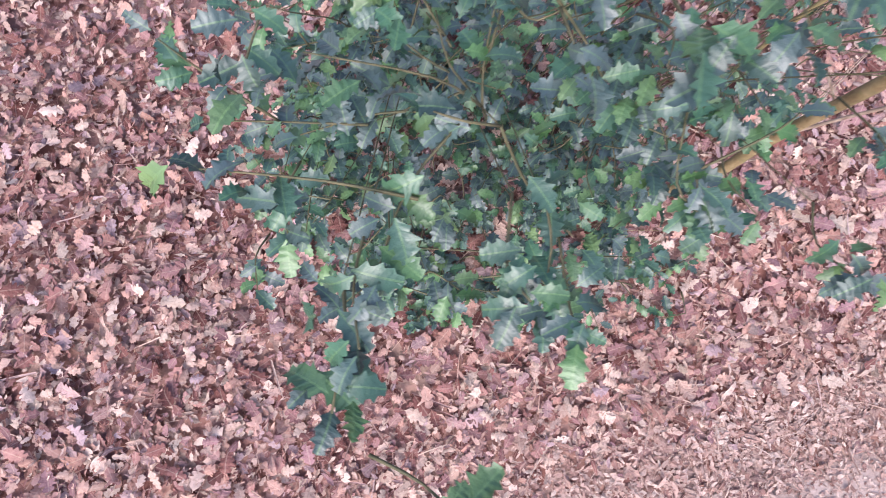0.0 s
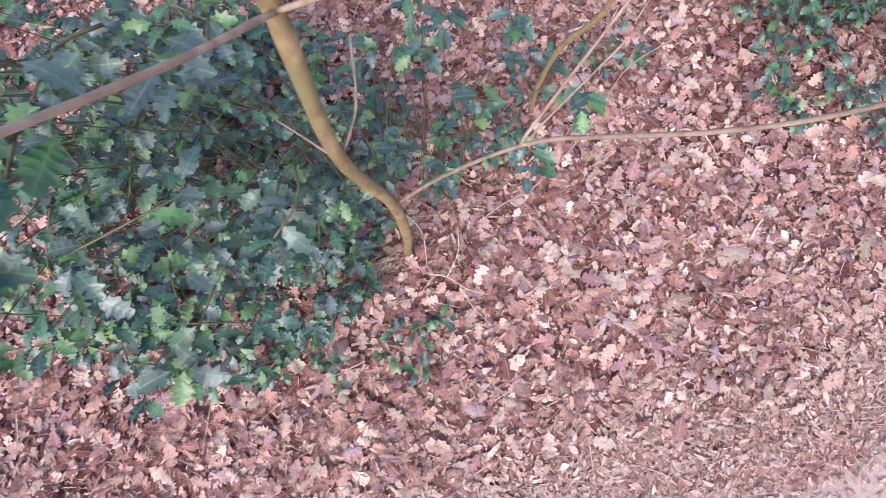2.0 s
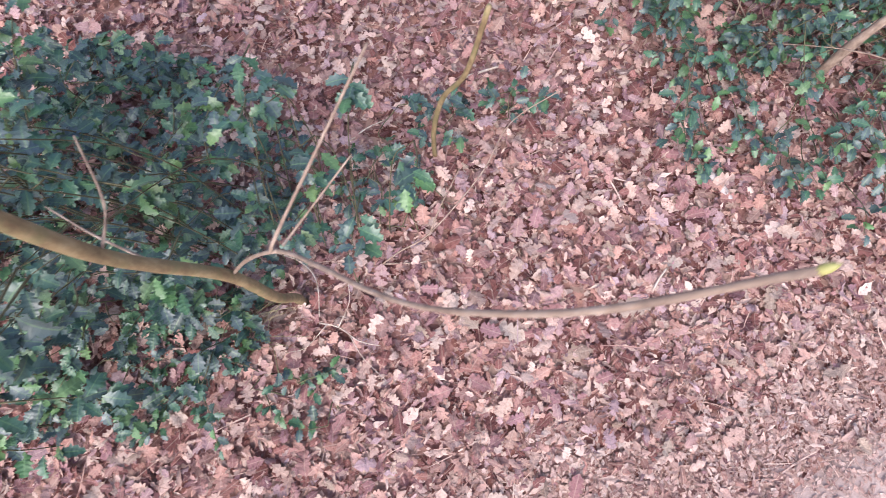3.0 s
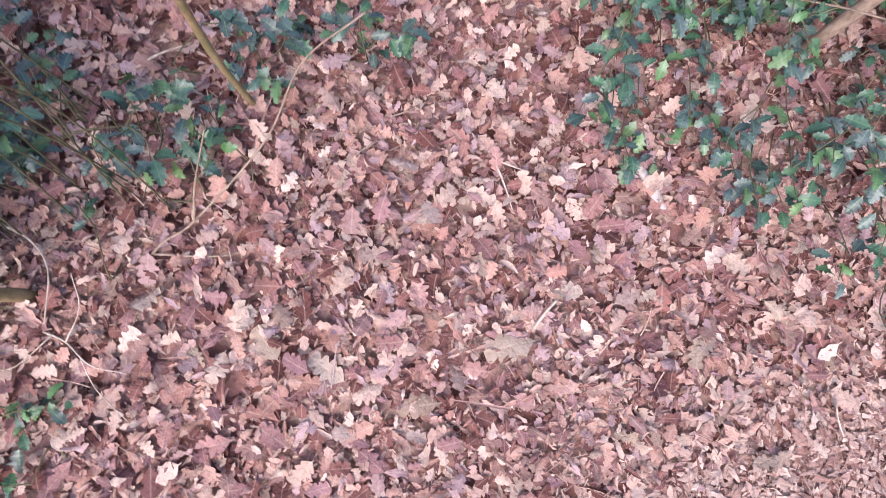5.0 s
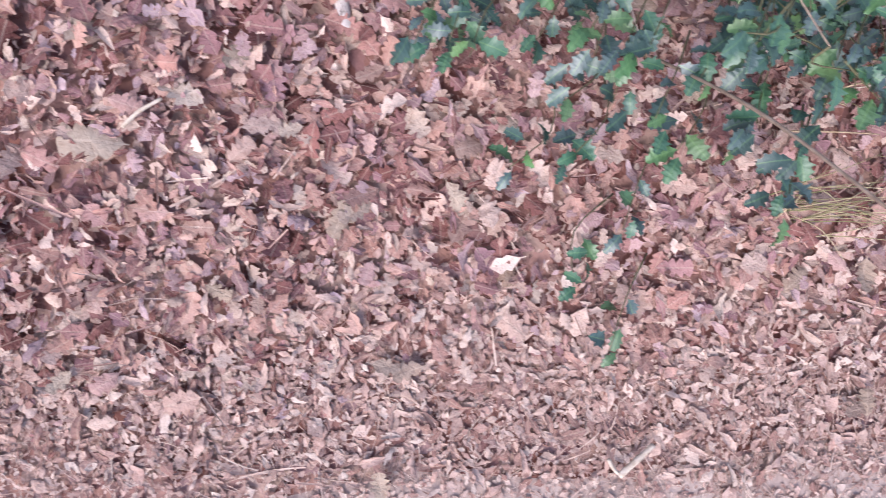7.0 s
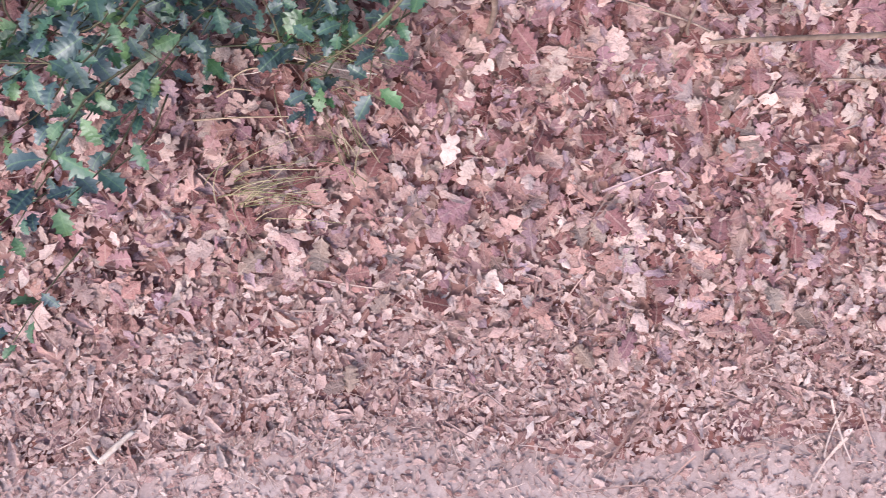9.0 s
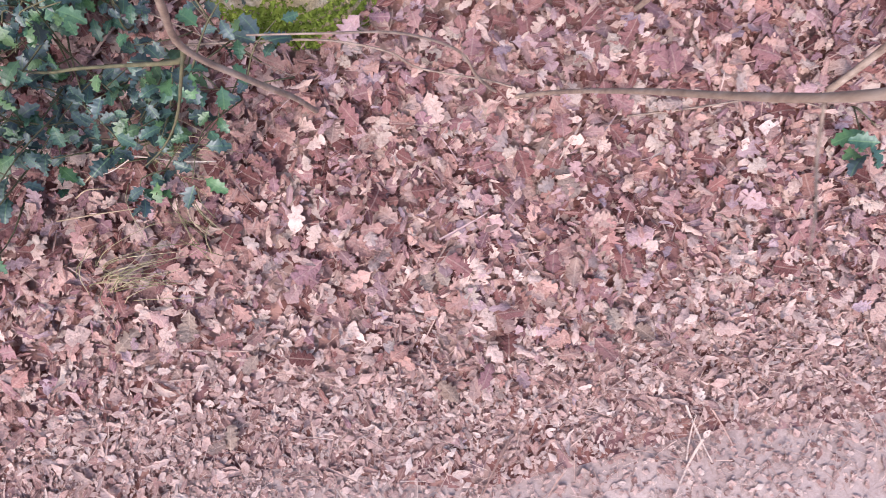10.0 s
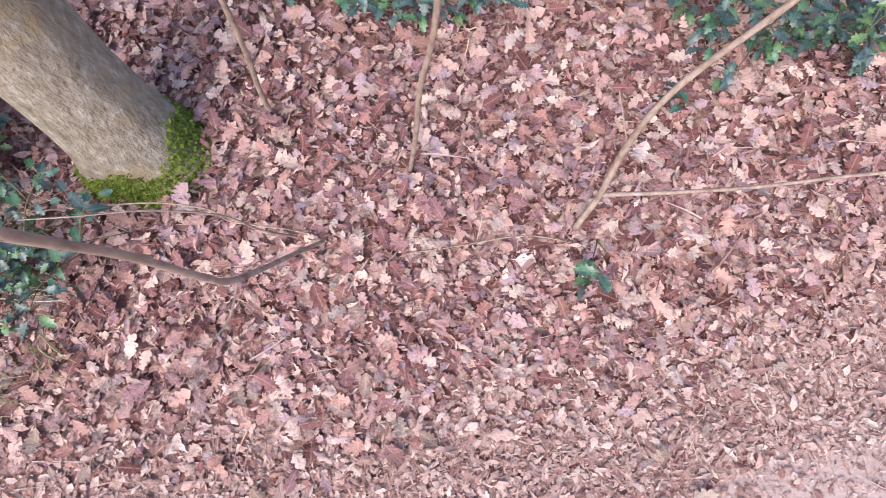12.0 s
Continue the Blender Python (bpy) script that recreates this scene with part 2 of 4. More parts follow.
def tube_arrays(line, r0, r1, seg=8, knots=0.0, seed=0):
    """Vertices and quads of a tapering, slightly knotty round stem along a line, with closed ends."""
    g = np.random.default_rng(seed)
    line = np.asarray(line, float)
    n = len(line)
    tang = np.gradient(line, axis=0)
    tang /= np.linalg.norm(tang, axis=1)[:, None] + 1e-9
    ref = np.array([0.31, 0.53, 0.79])
    u = np.cross(tang, ref)
    u /= np.linalg.norm(u, axis=1)[:, None] + 1e-9
    w = np.cross(tang, u)
    rad = np.linspace(r0, r1, n) * (1 + knots * g.normal(size=n))
    a = np.linspace(0, 2 * math.pi, seg, endpoint=False)
    v = line[:, None] + rad[:, None, None] * (np.cos(a)[None, :, None] * u[:, None] + np.sin(a)[None, :, None] * w[:, None])
    v = np.concatenate([v.reshape(-1, 3), line[:1], line[-1:]])
    f = []
    for i in range(n - 1):
        for k in range(seg):
            f.append((i * seg + k, i * seg + (k + 1) % seg, (i + 1) * seg + (k + 1) % seg, (i + 1) * seg + k))
    for k in range(seg):
        f.append((n * seg, (k + 1) % seg, k))
        f.append((n * seg + 1, (n - 1) * seg + k, (n - 1) * seg + (k + 1) % seg))
    return v, f


def tubes(name, specs, origin=(0, 0, 0)):
    """One mesh of several stems: (points, r0, r1, seg)."""
    vs, fs, base = [], [], 0
    for i, (pts, r0, r1, seg) in enumerate(specs):
        v, f = tube_arrays(pts, r0, r1, seg, 0.05, i)
        vs.append(v - np.array(origin))
        fs += [tuple(k + base for k in q) for q in f]
        base += len(v)
    me = bpy.data.meshes.new(name)
    me.from_pydata(np.concatenate(vs).tolist(), [], fs)
    me.polygons.foreach_set("use_smooth", [True] * len(me.polygons))
    me.update()
    return me


def leaf_template(width, g, cup, curl, twist, wave):
    """A leaf of length 1 along x from half-widths at even stations: vertices (left edge, midrib, right edge), quads, UV."""
    n = len(width)
    s = np.linspace(0, 1, n)
    v, uv = [], []
    for side in (1, 0, -1):
        wob = g.normal(0, 0.06, n) if side else np.zeros(n)
        y = side * width * (1 + wob)
        # the lobes sweep forward towards the tip
        x = s + abs(side) * width * 0.25
        z = cup * np.abs(y) + wave * side * side * np.where(np.arange(n) % 2, 1, -1) * width + curl * (s - 0.5) ** 2 + twist * y * (s - 0.5)
        v.append(np.stack([x, y, z], 1))
        uv.append(np.stack([x, 0.5 + y], 1))
    v, uv = np.concatenate(v), np.concatenate(uv)
    f = []
    for i in range(n - 1):
        f.append((n + i, n + i + 1, i + 1, i))
        f.append((2 * n + i, 2 * n + i + 1, n + i + 1, n + i))
    v[:, 0] -= 0.5
    return v, np.array(f), uv


def oak_width(g, lobes=4, rounded=True):
    """Half-widths of a lobed oak leaf with its stalk."""
    w = [0.012, 0.012]
    slim = g.uniform(0.25, 0.36)
    for k in range(lobes):
        t = (k + 0.5) / lobes
        full = slim * math.sin(math.pi * (0.14 + 0.72 * t)) ** 0.8 * g.uniform(0.88, 1.1)
        w += [full * g.uniform(0.45, 0.66), full * 0.97, full * 0.95] if rounded else [full * g.uniform(0.5, 0.75), full]
    w += [slim * 0.5, 0.02]
    return np.array(w)


HOLLY_W = np.array([0.016, 0.07, 0.25, 0.185, 0.215, 0.33, 0.225, 0.215, 0.295, 0.16, 0.13, 0.14, 0.004])
FRAG_W = np.array([0.05, 0.3, 0.36, 0.22, 0.04])

def bent(width):
    return leaf_template(width, rng, rng.uniform(-0.4, 0.45), rng.uniform(-0.55, 0.55), rng.uniform(-1.0, 1.0), rng.uniform(-0.14, 0.14))


oak_kinds = [bent(oak_width(rng, int(rng.integers(3, 5)))) for _ in range(12)] + [bent(oak_width(rng, int(rng.integers(2, 4)), False)) for _ in range(12)]
holly_kinds = [leaf_template(HOLLY_W * rng.uniform(0.9, 1.1), rng, rng.uniform(0.1, 0.5), rng.uniform(-0.6, 0.0), rng.uniform(-0.7, 0.7), rng.uniform(0.12, 0.30)) for _ in range(8)]
frag_kinds = [leaf_template(FRAG_W * rng.uniform(0.7, 1.1, 5) * rng.uniform(0.35, 1.0), rng, rng.uniform(-0.4, 0.4), rng.uniform(-0.6, 0.6), rng.uniform(-1, 1), 0.05) for _ in range(8)]

shred_kinds = [leaf_template(np.array([0.03, 0.12, 0.17, 0.12, 0.15, 0.03]) * rng.uniform(0.5, 1.2, 6), rng, rng.uniform(-0.9, 0.9), rng.uniform(-1.0, 1.0), rng.uniform(-2, 2), 0.12) for _ in range(10)]
stalk_kinds = [leaf_template(np.array([0.02, 0.022, 0.018, 0.014, 0.01]), rng, 1.0, rng.uniform(-0.5, 0.5), 0.0, 0.0) for _ in range(4)]


def turn_matrices(yaw, pitch, roll):
    cy, sy, cp, sp, cr, sr = np.cos(yaw), np.sin(yaw), np.cos(pitch), np.sin(pitch), np.cos(roll), np.sin(roll)
    return np.stack([np.stack([cy * cp, cy * sp * sr - sy * cr, cy * sp * cr + sy * sr], 1),
                     np.stack([sy * cp, sy * sp * sr + cy * cr, sy * sp * cr - cy * sr], 1),
                     np.stack([-sp, cp * sr, cp * cr], 1)], 1)


def mesh_from(name, groups):
    """One mesh from groups of (vertices, quads, uv) arrays, quickly."""
    nv = sum(len(v) for v, f, uv in groups)
    nf = sum(len(f) for v, f, uv in groups)
    me = bpy.data.meshes.new(name)
    me.vertices.add(nv)
    me.loops.add(nf * 4)
    me.polygons.add(nf)
    off, fs = 0, []
    for v, f, uv in groups:
        fs.append(f + off)
        off += len(v)
    f = np.concatenate(fs).astype(np.int32)
    me.vertices.foreach_set("co", np.concatenate([v for v, _, _ in groups]).astype(np.float32).ravel())
    me.loops.foreach_set("vertex_index", f.ravel())
    me.polygons.foreach_set("loop_start", np.arange(0, nf * 4, 4, dtype=np.int32))
    me.polygons.foreach_set("use_smooth", np.ones(nf, dtype=bool))
    lay = me.uv_layers.new(name="UVMap")
    uv = np.concatenate([u for _, _, u in groups])
    lay.data.foreach_set("uv", uv[f.ravel()].astype(np.float32).ravel())
    me.update(calc_edges=True)
    me.validate()
    return me


def spread(kinds, pos, size, yaw, pitch, roll, pick, floor=None):
    """Copies of leaf kinds at poses, joined. floor: no copy dips under this height (one for each)."""
    groups = []
    rot = turn_matrices(yaw, pitch, roll)
    for k, (v, f, uv) in enumerate(kinds):
        ids = np.nonzero(pick == k)[0]
        if not len(ids):
            continue
        w = np.einsum("nij,vj->nvi", rot[ids], v) * size[ids][:, None, None]
        if floor is not None:
            w[:, :, 2] -= w[:, :, 2].min(axis=1)[:, None]
        w += pos[ids][:, None]
        ff = (f[None] + (np.arange(len(ids)) * len(v))[:, None, None]).reshape(-1, 4)
        groups.append((w.reshape(-1, 3), ff, np.tile(uv, (len(ids), 1))))
    return groups


def kind_mesh(name, kind, mat):
    me = mesh_from(name, [kind])
    me.materials.append(mat)
    return me


def bank(x, y):
    """The forest floor rises from the worn footpath to the deep litter in the wood."""
    t = np.clip(((y - 0.33 * (x - 1.95) - 0.02) * 0.95 + 0.15) / 0.85, 0, 1)
    return -0.072 + 0.118 * t * t * (3 - 2 * t)


def ground_z(x, y):
    """Gentle swells of the forest floor on its bank."""
    return bank(x, y) + 0.012 * np.sin(2.1 * x + 0.7) * np.cos(1.7 * y + 0.3) + 0.007 * np.sin(5.3 * x + 3.1 * y) - 0.012


def path_side(x, y):
    """Metres from the edge of the footpath, positive in the wood."""
    return (y - 0.33 * (x - 1.95) + 0.03 + 0.05 * np.sin(3.1 * x) + 0.03 * np.sin(7.7 * x + 1)) * 0.95


# ---- ground ----
def sheet(name, xs, ys, lift=0.0):
    gx, gy = np.meshgrid(xs, ys)
    near = np.clip(1.2 - np.hypot(gx - 2.5, gy - 0.8) / 30, 0, 1)
    gz = ground_z(gx, gy) * near + lift
    v = np.stack([gx, gy, gz], -1).reshape(-1, 3)
    n = len(xs)
    f = np.array([(j * n + i, j * n + i + 1, (j + 1) * n + i + 1, (j + 1) * n + i) for j in range(len(ys) - 1) for i in range(n - 1)])
    return mesh_from(name, [(v, f, v[:, :2])])


axis_x = np.concatenate([[-1500, -300, -60, -15], np.linspace(-4, 9, 105), [20, 65, 305, 1500]])
axis_y = np.concatenate([[-1500, -300, -60, -15], np.linspace(-4, 6, 81), [17, 60, 305, 1500]])
ground = part("ground", sheet("ground", axis_x, axis_y), soil)
tagged(ground, "woodland ground deep in fallen brown oak leaves", "ground", kind="structure")


def path_sheet():
    xs = np.linspace(-9, 14, 185)
    rows = []
    for k, e in enumerate(np.linspace(0, 1, 15)):
        y = 0.33 * (xs - 1.95) - 0.03 - 0.05 * np.sin(3.1 * xs) - 0.03 * np.sin(7.7 * xs + 1) - e * 1.6
        z = ground_z(xs, y) + 0.004 + 0.004 * math.sin(math.pi * e)
        if k in (0, 14):
            z = z - 0.02
        rows.append(np.stack([xs, y, z], 1))
    v = np.concatenate(rows)
    n = len(xs)
    f = np.array([(j * n + i, (j + 1) * n + i, (j + 1) * n + i + 1, j * n + i + 1) for j in range(14) for i in range(n - 1)])
    return mesh_from("footpath", [(v, f, v[:, :2])])


footpath = part("footpath", path_sheet(), earth)
tagged(footpath, "trodden pale earth footpath strewn with crushed leaves", "footpath", kind="structure")

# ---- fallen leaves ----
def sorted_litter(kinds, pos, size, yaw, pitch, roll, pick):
    """Leaves in two lots: the mixed litter of the wood, and the paler leaves broken along the path's edge."""
    # dry: leaves near the path's edge, coloured from the paler CRUMB_STOPS
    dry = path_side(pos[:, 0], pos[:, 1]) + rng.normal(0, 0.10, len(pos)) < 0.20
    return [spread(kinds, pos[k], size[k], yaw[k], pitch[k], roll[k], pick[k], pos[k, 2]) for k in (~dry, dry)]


def strew(n, x0, x1, low, high, size, spread_z, tilt):
    """Oak leaves over a strip between two lines, thinning and shrinking on the trodden path."""
    x = rng.uniform(x0, x1, n)
    y = low(x) + rng.uniform(0, 1, n) * (high(x) - low(x))
    away = path_side(x, y)
    keep = rng.uniform(0, 1, n) < np.clip(0.14 + (away + 0.10) / 0.30, 0.07, 1)
    # the loose far litter leaves out the deep bed beside the path
    if size > 0.05:
        keep &= (x < -0.5) | (x > 5.9) | (y < path_line(x) - 0.35) | (y > 1.85 + 0.12 * x)
    x, y, away = x[keep], y[keep], away[keep]
    n = len(x)
    # the litter lies deeper and looser further into the wood
    deep = np.clip(away * 3.5, 0.12, 1) + 0.7 * np.clip((away - 0.45) / 0.8, 0, 1)
    length = rng.lognormal(math.log(size), 0.40, n).clip(size * 0.35, size * 2.1) * np.clip(0.6 + away * 1.3, 0.5, 1.0)
    z = ground_z(x, y) + 0.003 + rng.uniform(0, 1, n) ** 1.3 * spread_z * deep
    calm = 0.25 + 0.75 * deep
    pick = rng.integers(0, 12, n) + np.where(length > size * 1.3, 0, 12)
    return sorted_litter(oak_kinds, np.stack([x, y, z], 1), length, rng.uniform(0, 6.283, n), rng.normal(0, tilt, n) * calm, rng.normal(0, tilt, n) * calm + (rng.uniform(0, 1, n) < 0.4) * math.pi, pick)


def path_line(x):
    return 0.33 * (x - 1.95) - 0.03


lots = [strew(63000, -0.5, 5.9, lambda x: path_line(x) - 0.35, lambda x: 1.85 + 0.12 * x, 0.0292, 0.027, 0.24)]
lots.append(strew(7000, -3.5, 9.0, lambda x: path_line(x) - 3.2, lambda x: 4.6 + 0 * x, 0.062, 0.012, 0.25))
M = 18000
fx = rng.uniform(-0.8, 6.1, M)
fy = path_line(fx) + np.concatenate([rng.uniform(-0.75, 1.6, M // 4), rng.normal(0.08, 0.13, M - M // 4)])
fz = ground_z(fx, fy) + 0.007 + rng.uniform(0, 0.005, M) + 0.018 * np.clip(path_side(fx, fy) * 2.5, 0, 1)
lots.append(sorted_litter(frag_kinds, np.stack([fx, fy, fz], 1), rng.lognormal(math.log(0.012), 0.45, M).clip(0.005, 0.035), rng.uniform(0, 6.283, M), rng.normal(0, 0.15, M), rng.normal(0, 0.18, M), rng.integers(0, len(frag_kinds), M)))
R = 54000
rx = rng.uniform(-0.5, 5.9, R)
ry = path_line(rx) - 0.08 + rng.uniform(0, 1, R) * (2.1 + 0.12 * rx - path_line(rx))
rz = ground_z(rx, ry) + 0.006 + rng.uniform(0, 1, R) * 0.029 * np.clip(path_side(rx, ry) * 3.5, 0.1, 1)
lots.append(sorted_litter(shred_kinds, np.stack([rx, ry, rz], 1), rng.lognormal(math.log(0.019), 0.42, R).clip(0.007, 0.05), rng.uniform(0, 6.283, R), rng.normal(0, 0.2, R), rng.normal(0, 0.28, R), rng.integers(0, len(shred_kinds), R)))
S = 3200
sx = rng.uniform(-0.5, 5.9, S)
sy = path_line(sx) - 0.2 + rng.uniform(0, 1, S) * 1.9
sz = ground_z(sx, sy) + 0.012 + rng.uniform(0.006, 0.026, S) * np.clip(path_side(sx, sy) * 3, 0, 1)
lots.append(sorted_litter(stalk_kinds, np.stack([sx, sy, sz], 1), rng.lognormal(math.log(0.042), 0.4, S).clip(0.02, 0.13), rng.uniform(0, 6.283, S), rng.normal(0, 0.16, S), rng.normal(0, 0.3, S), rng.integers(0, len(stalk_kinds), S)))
litter = part("leaf_litter", mesh_from("leaf_litter", [q for lot in lots for q in lot[0]]), dead_litter, ground)
tagged(litter, "dense carpet of dry brown and pinkish-tan oak leaves", kind="stuff")
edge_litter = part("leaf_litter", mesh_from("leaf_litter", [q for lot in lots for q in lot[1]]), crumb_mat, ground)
tagged(edge_litter, "paler broken leaf pieces along a footpath's edge", kind="stuff")
T = 44000
tx = rng.uniform(-0.8, 6.1, T)
ty = path_line(tx) - np.abs(rng.normal(0, 0.32, T)) + 0.14
tz = ground_z(tx, ty) + 0.006 + rng.uniform(0, 0.003, T)
straw = rng.uniform(0, 1, T) < 0.3
crumb_kinds = frag_kinds + stalk_kinds
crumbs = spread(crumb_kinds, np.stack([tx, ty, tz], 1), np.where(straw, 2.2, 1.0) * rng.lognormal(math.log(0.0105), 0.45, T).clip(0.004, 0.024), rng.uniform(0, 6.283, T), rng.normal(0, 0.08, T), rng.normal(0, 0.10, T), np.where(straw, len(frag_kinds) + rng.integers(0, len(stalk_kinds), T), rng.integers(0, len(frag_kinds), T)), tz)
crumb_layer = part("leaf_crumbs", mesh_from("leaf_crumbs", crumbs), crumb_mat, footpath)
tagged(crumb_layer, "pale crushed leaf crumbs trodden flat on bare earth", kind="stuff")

# ---- holly ----
def holly(name, label, stems, twigs, leaf, seed, singles=0, per=8, group="", bark=None):
    """A holly: woody stems as point lists with a foot radius, twigs as (foot, tip), spiny leaves round the outer part of every twig."""
    g = np.random.default_rng(seed)
    base = np.array(stems[0][0][0] if stems else twigs[0][0], float)
    root = thing(name, base, label, "holly", group)
    for pts, r in stems:
        part("stem", tubes("stem", [(smooth_line(pts), r, r * 0.35, 8)], base), bark or holly_bark, root)
    if twigs:
        part("twig_spray", tubes("twig_spray", [(smooth_line([a, (np.array(a) + np.array(b)) / 2 + g.normal(0, 0.012, 3), b], 3), 0.0016, 0.0008, 5) for a, b in twigs], base), holly_bark, root)["kind"] = "stuff"
    pos, yaw, pit, rol, siz = [], [], [], [], []
    for a, b in twigs:
        a, b = np.array(a), np.array(b)
        head = math.atan2(b[1] - a[1], b[0] - a[0])
        for k in range(per):
            t = 1.0 - 0.62 * (k / per) ** 1.1
            ang = head + (0.9 * (-1) ** k + g.normal(0, 0.5) if k else g.normal(0, 0.3))
            length = leaf * g.uniform(0.7, 1.15) * (1.06 - 0.14 * min(max(b[2], 0.0), 1.1))
            p = a + (b - a) * t + np.array([math.cos(ang), math.sin(ang), 0.1]) * length * 0.5 + g.normal(0, 0.008, 3)
            p[2] = max(p[2], ground_z(p[0], p[1]) + 0.03)
            pos.append(p), yaw.append(ang), pit.append(g.normal(0.15, 0.35)), rol.append(g.normal(0, 0.4)), siz.append(length)
    pos, yaw, pit, rol, siz = (np.array(q) for q in (pos, yaw, pit, rol, siz))
    n = len(pos)
    pick = g.integers(0, len(holly_kinds), n)
    order = np.argsort(-pos[:, 2] + g.uniform(0, 0.25, n))
    alone, rest = order[:singles], order[singles:]
    for i in alone:
        ob = part("leaf", holly_meshes[pick[i]], None, root)
        m = turn_matrices(yaw[i:i + 1], pit[i:i + 1], rol[i:i + 1])[0] * siz[i]
        ob.matrix_basis = Matrix([[*m[0], pos[i][0] - base[0]], [*m[1], pos[i][1] - base[1]], [*m[2], pos[i][2] - base[2]], [0, 0, 0, 1]])
    if len(rest):
        fol = part("foliage", mesh_from("foliage", spread(holly_kinds, pos[rest] - base, siz[rest], yaw[rest], pit[rest], rol[rest], pick[rest])), holly_mass_mat, root)
        tagged(fol, kind="stuff")
    return root


holly_meshes = [kind_mesh("holly_leaf", k, holly_leaf_mat) for k in holly_kinds]


def grow(g, feet, sample, n_stems, n_twigs, foot_r, reach):
    """Stems from the feet to places that sample() gives, and twigs from the stems to more of them."""
    stems = []
    for i in range(n_stems):
        a = np.array(feet[i % len(feet)], float) + np.append(g.normal(0, 0.02, 2), 0)
        b = sample(g)
        m = (a + b) / 2 + np.append(g.normal(0, 0.04, 2), 0.12 * np.linalg.norm(b - a))
        stems.append(([a, m, b], foot_r))
    # twigs spring from the stems or from twigs that stand nearer to them
    wood = np.concatenate([smooth_line(s[0], 5)[2:] for s in stems])
    ends = [sample(g) for _ in range(n_twigs)]
    ends.sort(key=lambda e: float(np.linalg.norm(wood - e, axis=1).min()))
    twigs = []
    for b in ends:
        d = np.linalg.norm(wood - b, axis=1)
        a = wood[int(np.argmin(np.abs(d - 0.05) + g.uniform(0, 0.07, len(d))))]
        if np.linalg.norm(b - a) < 0.06:
            b = a + (b - a + g.normal(0, 0.05, 3) + np.array([0, 0, 0.03]))
        twigs.append((a, b))
        if np.linalg.norm(b - a) < reach:
            wood = np.concatenate([wood, [a * 0.45 + b * 0.55]])
    return stems, twigs


def big_bush(g):
    """A place inside the tall bush: wide and deep below, drawn towards the path above."""
    while True:
        z = 0.05 + 1.05 * g.uniform() ** 1.7
        x, y = g.uniform(0.6, 1.7), g.uniform(0.22, 1.55)
        k = z / 1.16
        cx, cy = 1.07 + 0.05 * k, 0.86 - 0.42 * k
        rx, ry = 0.47 - 0.13 * k, 0.56 - 0.28 * k
        if ((x - cx) / rx) ** 2 + ((y - cy) / ry) ** 2 < 1 and not (x > 1.42 and y < 0.5 and z > 0.15):
            return np.array([x, y, z])


g = np.random.default_rng(21)
st, tw = grow(g, [(1.02, 0.82, 0), (1.20, 1.0, 0), (1.32, 0.75, 0), (0.9, 0.98, 0), (1.12, 0.68, 0), (1.3, 1.1, 0), (0.85, 0.75, 0)], big_bush, 10, 460, 0.0020, 0.26)
# sprays that lean out over the path
for tip in ((0.87, 0.39, 1.12), (0.97, 0.44, 1.10), (1.075, 0.22, 1.09), (0.955, 0.19, 1.12), (0.935, 0.15, 1.11), (1.126, 0.20, 1.02), (1.41, 0.235, 0.97), (0.75, 0.31, 0.68), (0.94, 0.33, 0.72), (0.80, 0.42, 0.60), (0.86, 0.32, 0.94), (1.13, 0.39, 1.10), (1.265, 0.205, 1.395), (1.37, 0.26, 1.20), (1.47, 0.36, 0.96), (1.36, 0.33, 0.9), (1.30, 0.40, 1.12), (1.24, 0.45, 1.0), (1.43, 0.46, 0.85), (1.18, 0.33, 1.2), (1.08, 0.52, 1.12), (1.35, 0.42, 0.7), (0.95, 0.30, 0.75), (1.5, 0.50, 0.7), (1.58, 0.62, 0.62), (1.62, 0.68, 0.8), (1.66, 0.60, 0.55), (1.31, 0.25, 1.35), (1.40, 0.27, 1.25), (1.42, 0.36, 1.22), (1.24, 0.36, 1.26), (1.46, 0.42, 1.15), (1.50, 0.35, 1.02),
            (1.78, 0.541, 0.727), (1.864, 0.611, 0.764), (1.771, 0.754, 0.761), (1.70, 0.66, 0.70), (1.66, 0.74, 0.78), (1.60, 0.8, 0.75), (1.66, 0.80, 0.35), (1.58, 0.9, 0.5), (1.52, 0.8, 0.65), (1.56, 0.70, 0.5), (1.64, 0.68, 0.4)):
    tip = np.array(tip)
    foot = np.array([0.85 * tip[0] + 0.17 + g.normal(0, 0.05), 0.70 + g.uniform(0, 0.3), 0.0])
    st.append(([foot, foot * 0.55 + tip * 0.45 + np.array([0, 0.08, 0.12]), tip + np.array([0, 0.10, -0.05])], 0.0018))
    tw.append((tip + np.array([0.0, 0.10, -0.05]), tip))
tw.append(((0.955, 0.12, 1.08), (1.02, 0.072, 1.09)))
holly("holly_bush", "tall glossy dark green holly bush leaning over the path", st, tw, 0.0395, 5, 300, 8, "hollies")

# second holly, low and spreading, with a thick leaning brown stem
def low_bush(g):
    while True:
        p = np.array([g.uniform(2.5, 3.75), g.uniform(0.72, 1.75), abs(g.normal(0.02, 0.2)) + 0.06])
        edge = 1.02 - 0.16 * math.cos((p[0] - 3.1) * 2.2)
        if p[1] > edge and p[2] < 0.6 and not (p[0] > 3.42 and p[1] > 1.3) and (p[1] > 1.25 or g.uniform() < (0.4 if p[0] > 3.1 else 0.08)) and (p[0] < 3.36 or p[1] > 1.15):
            return p


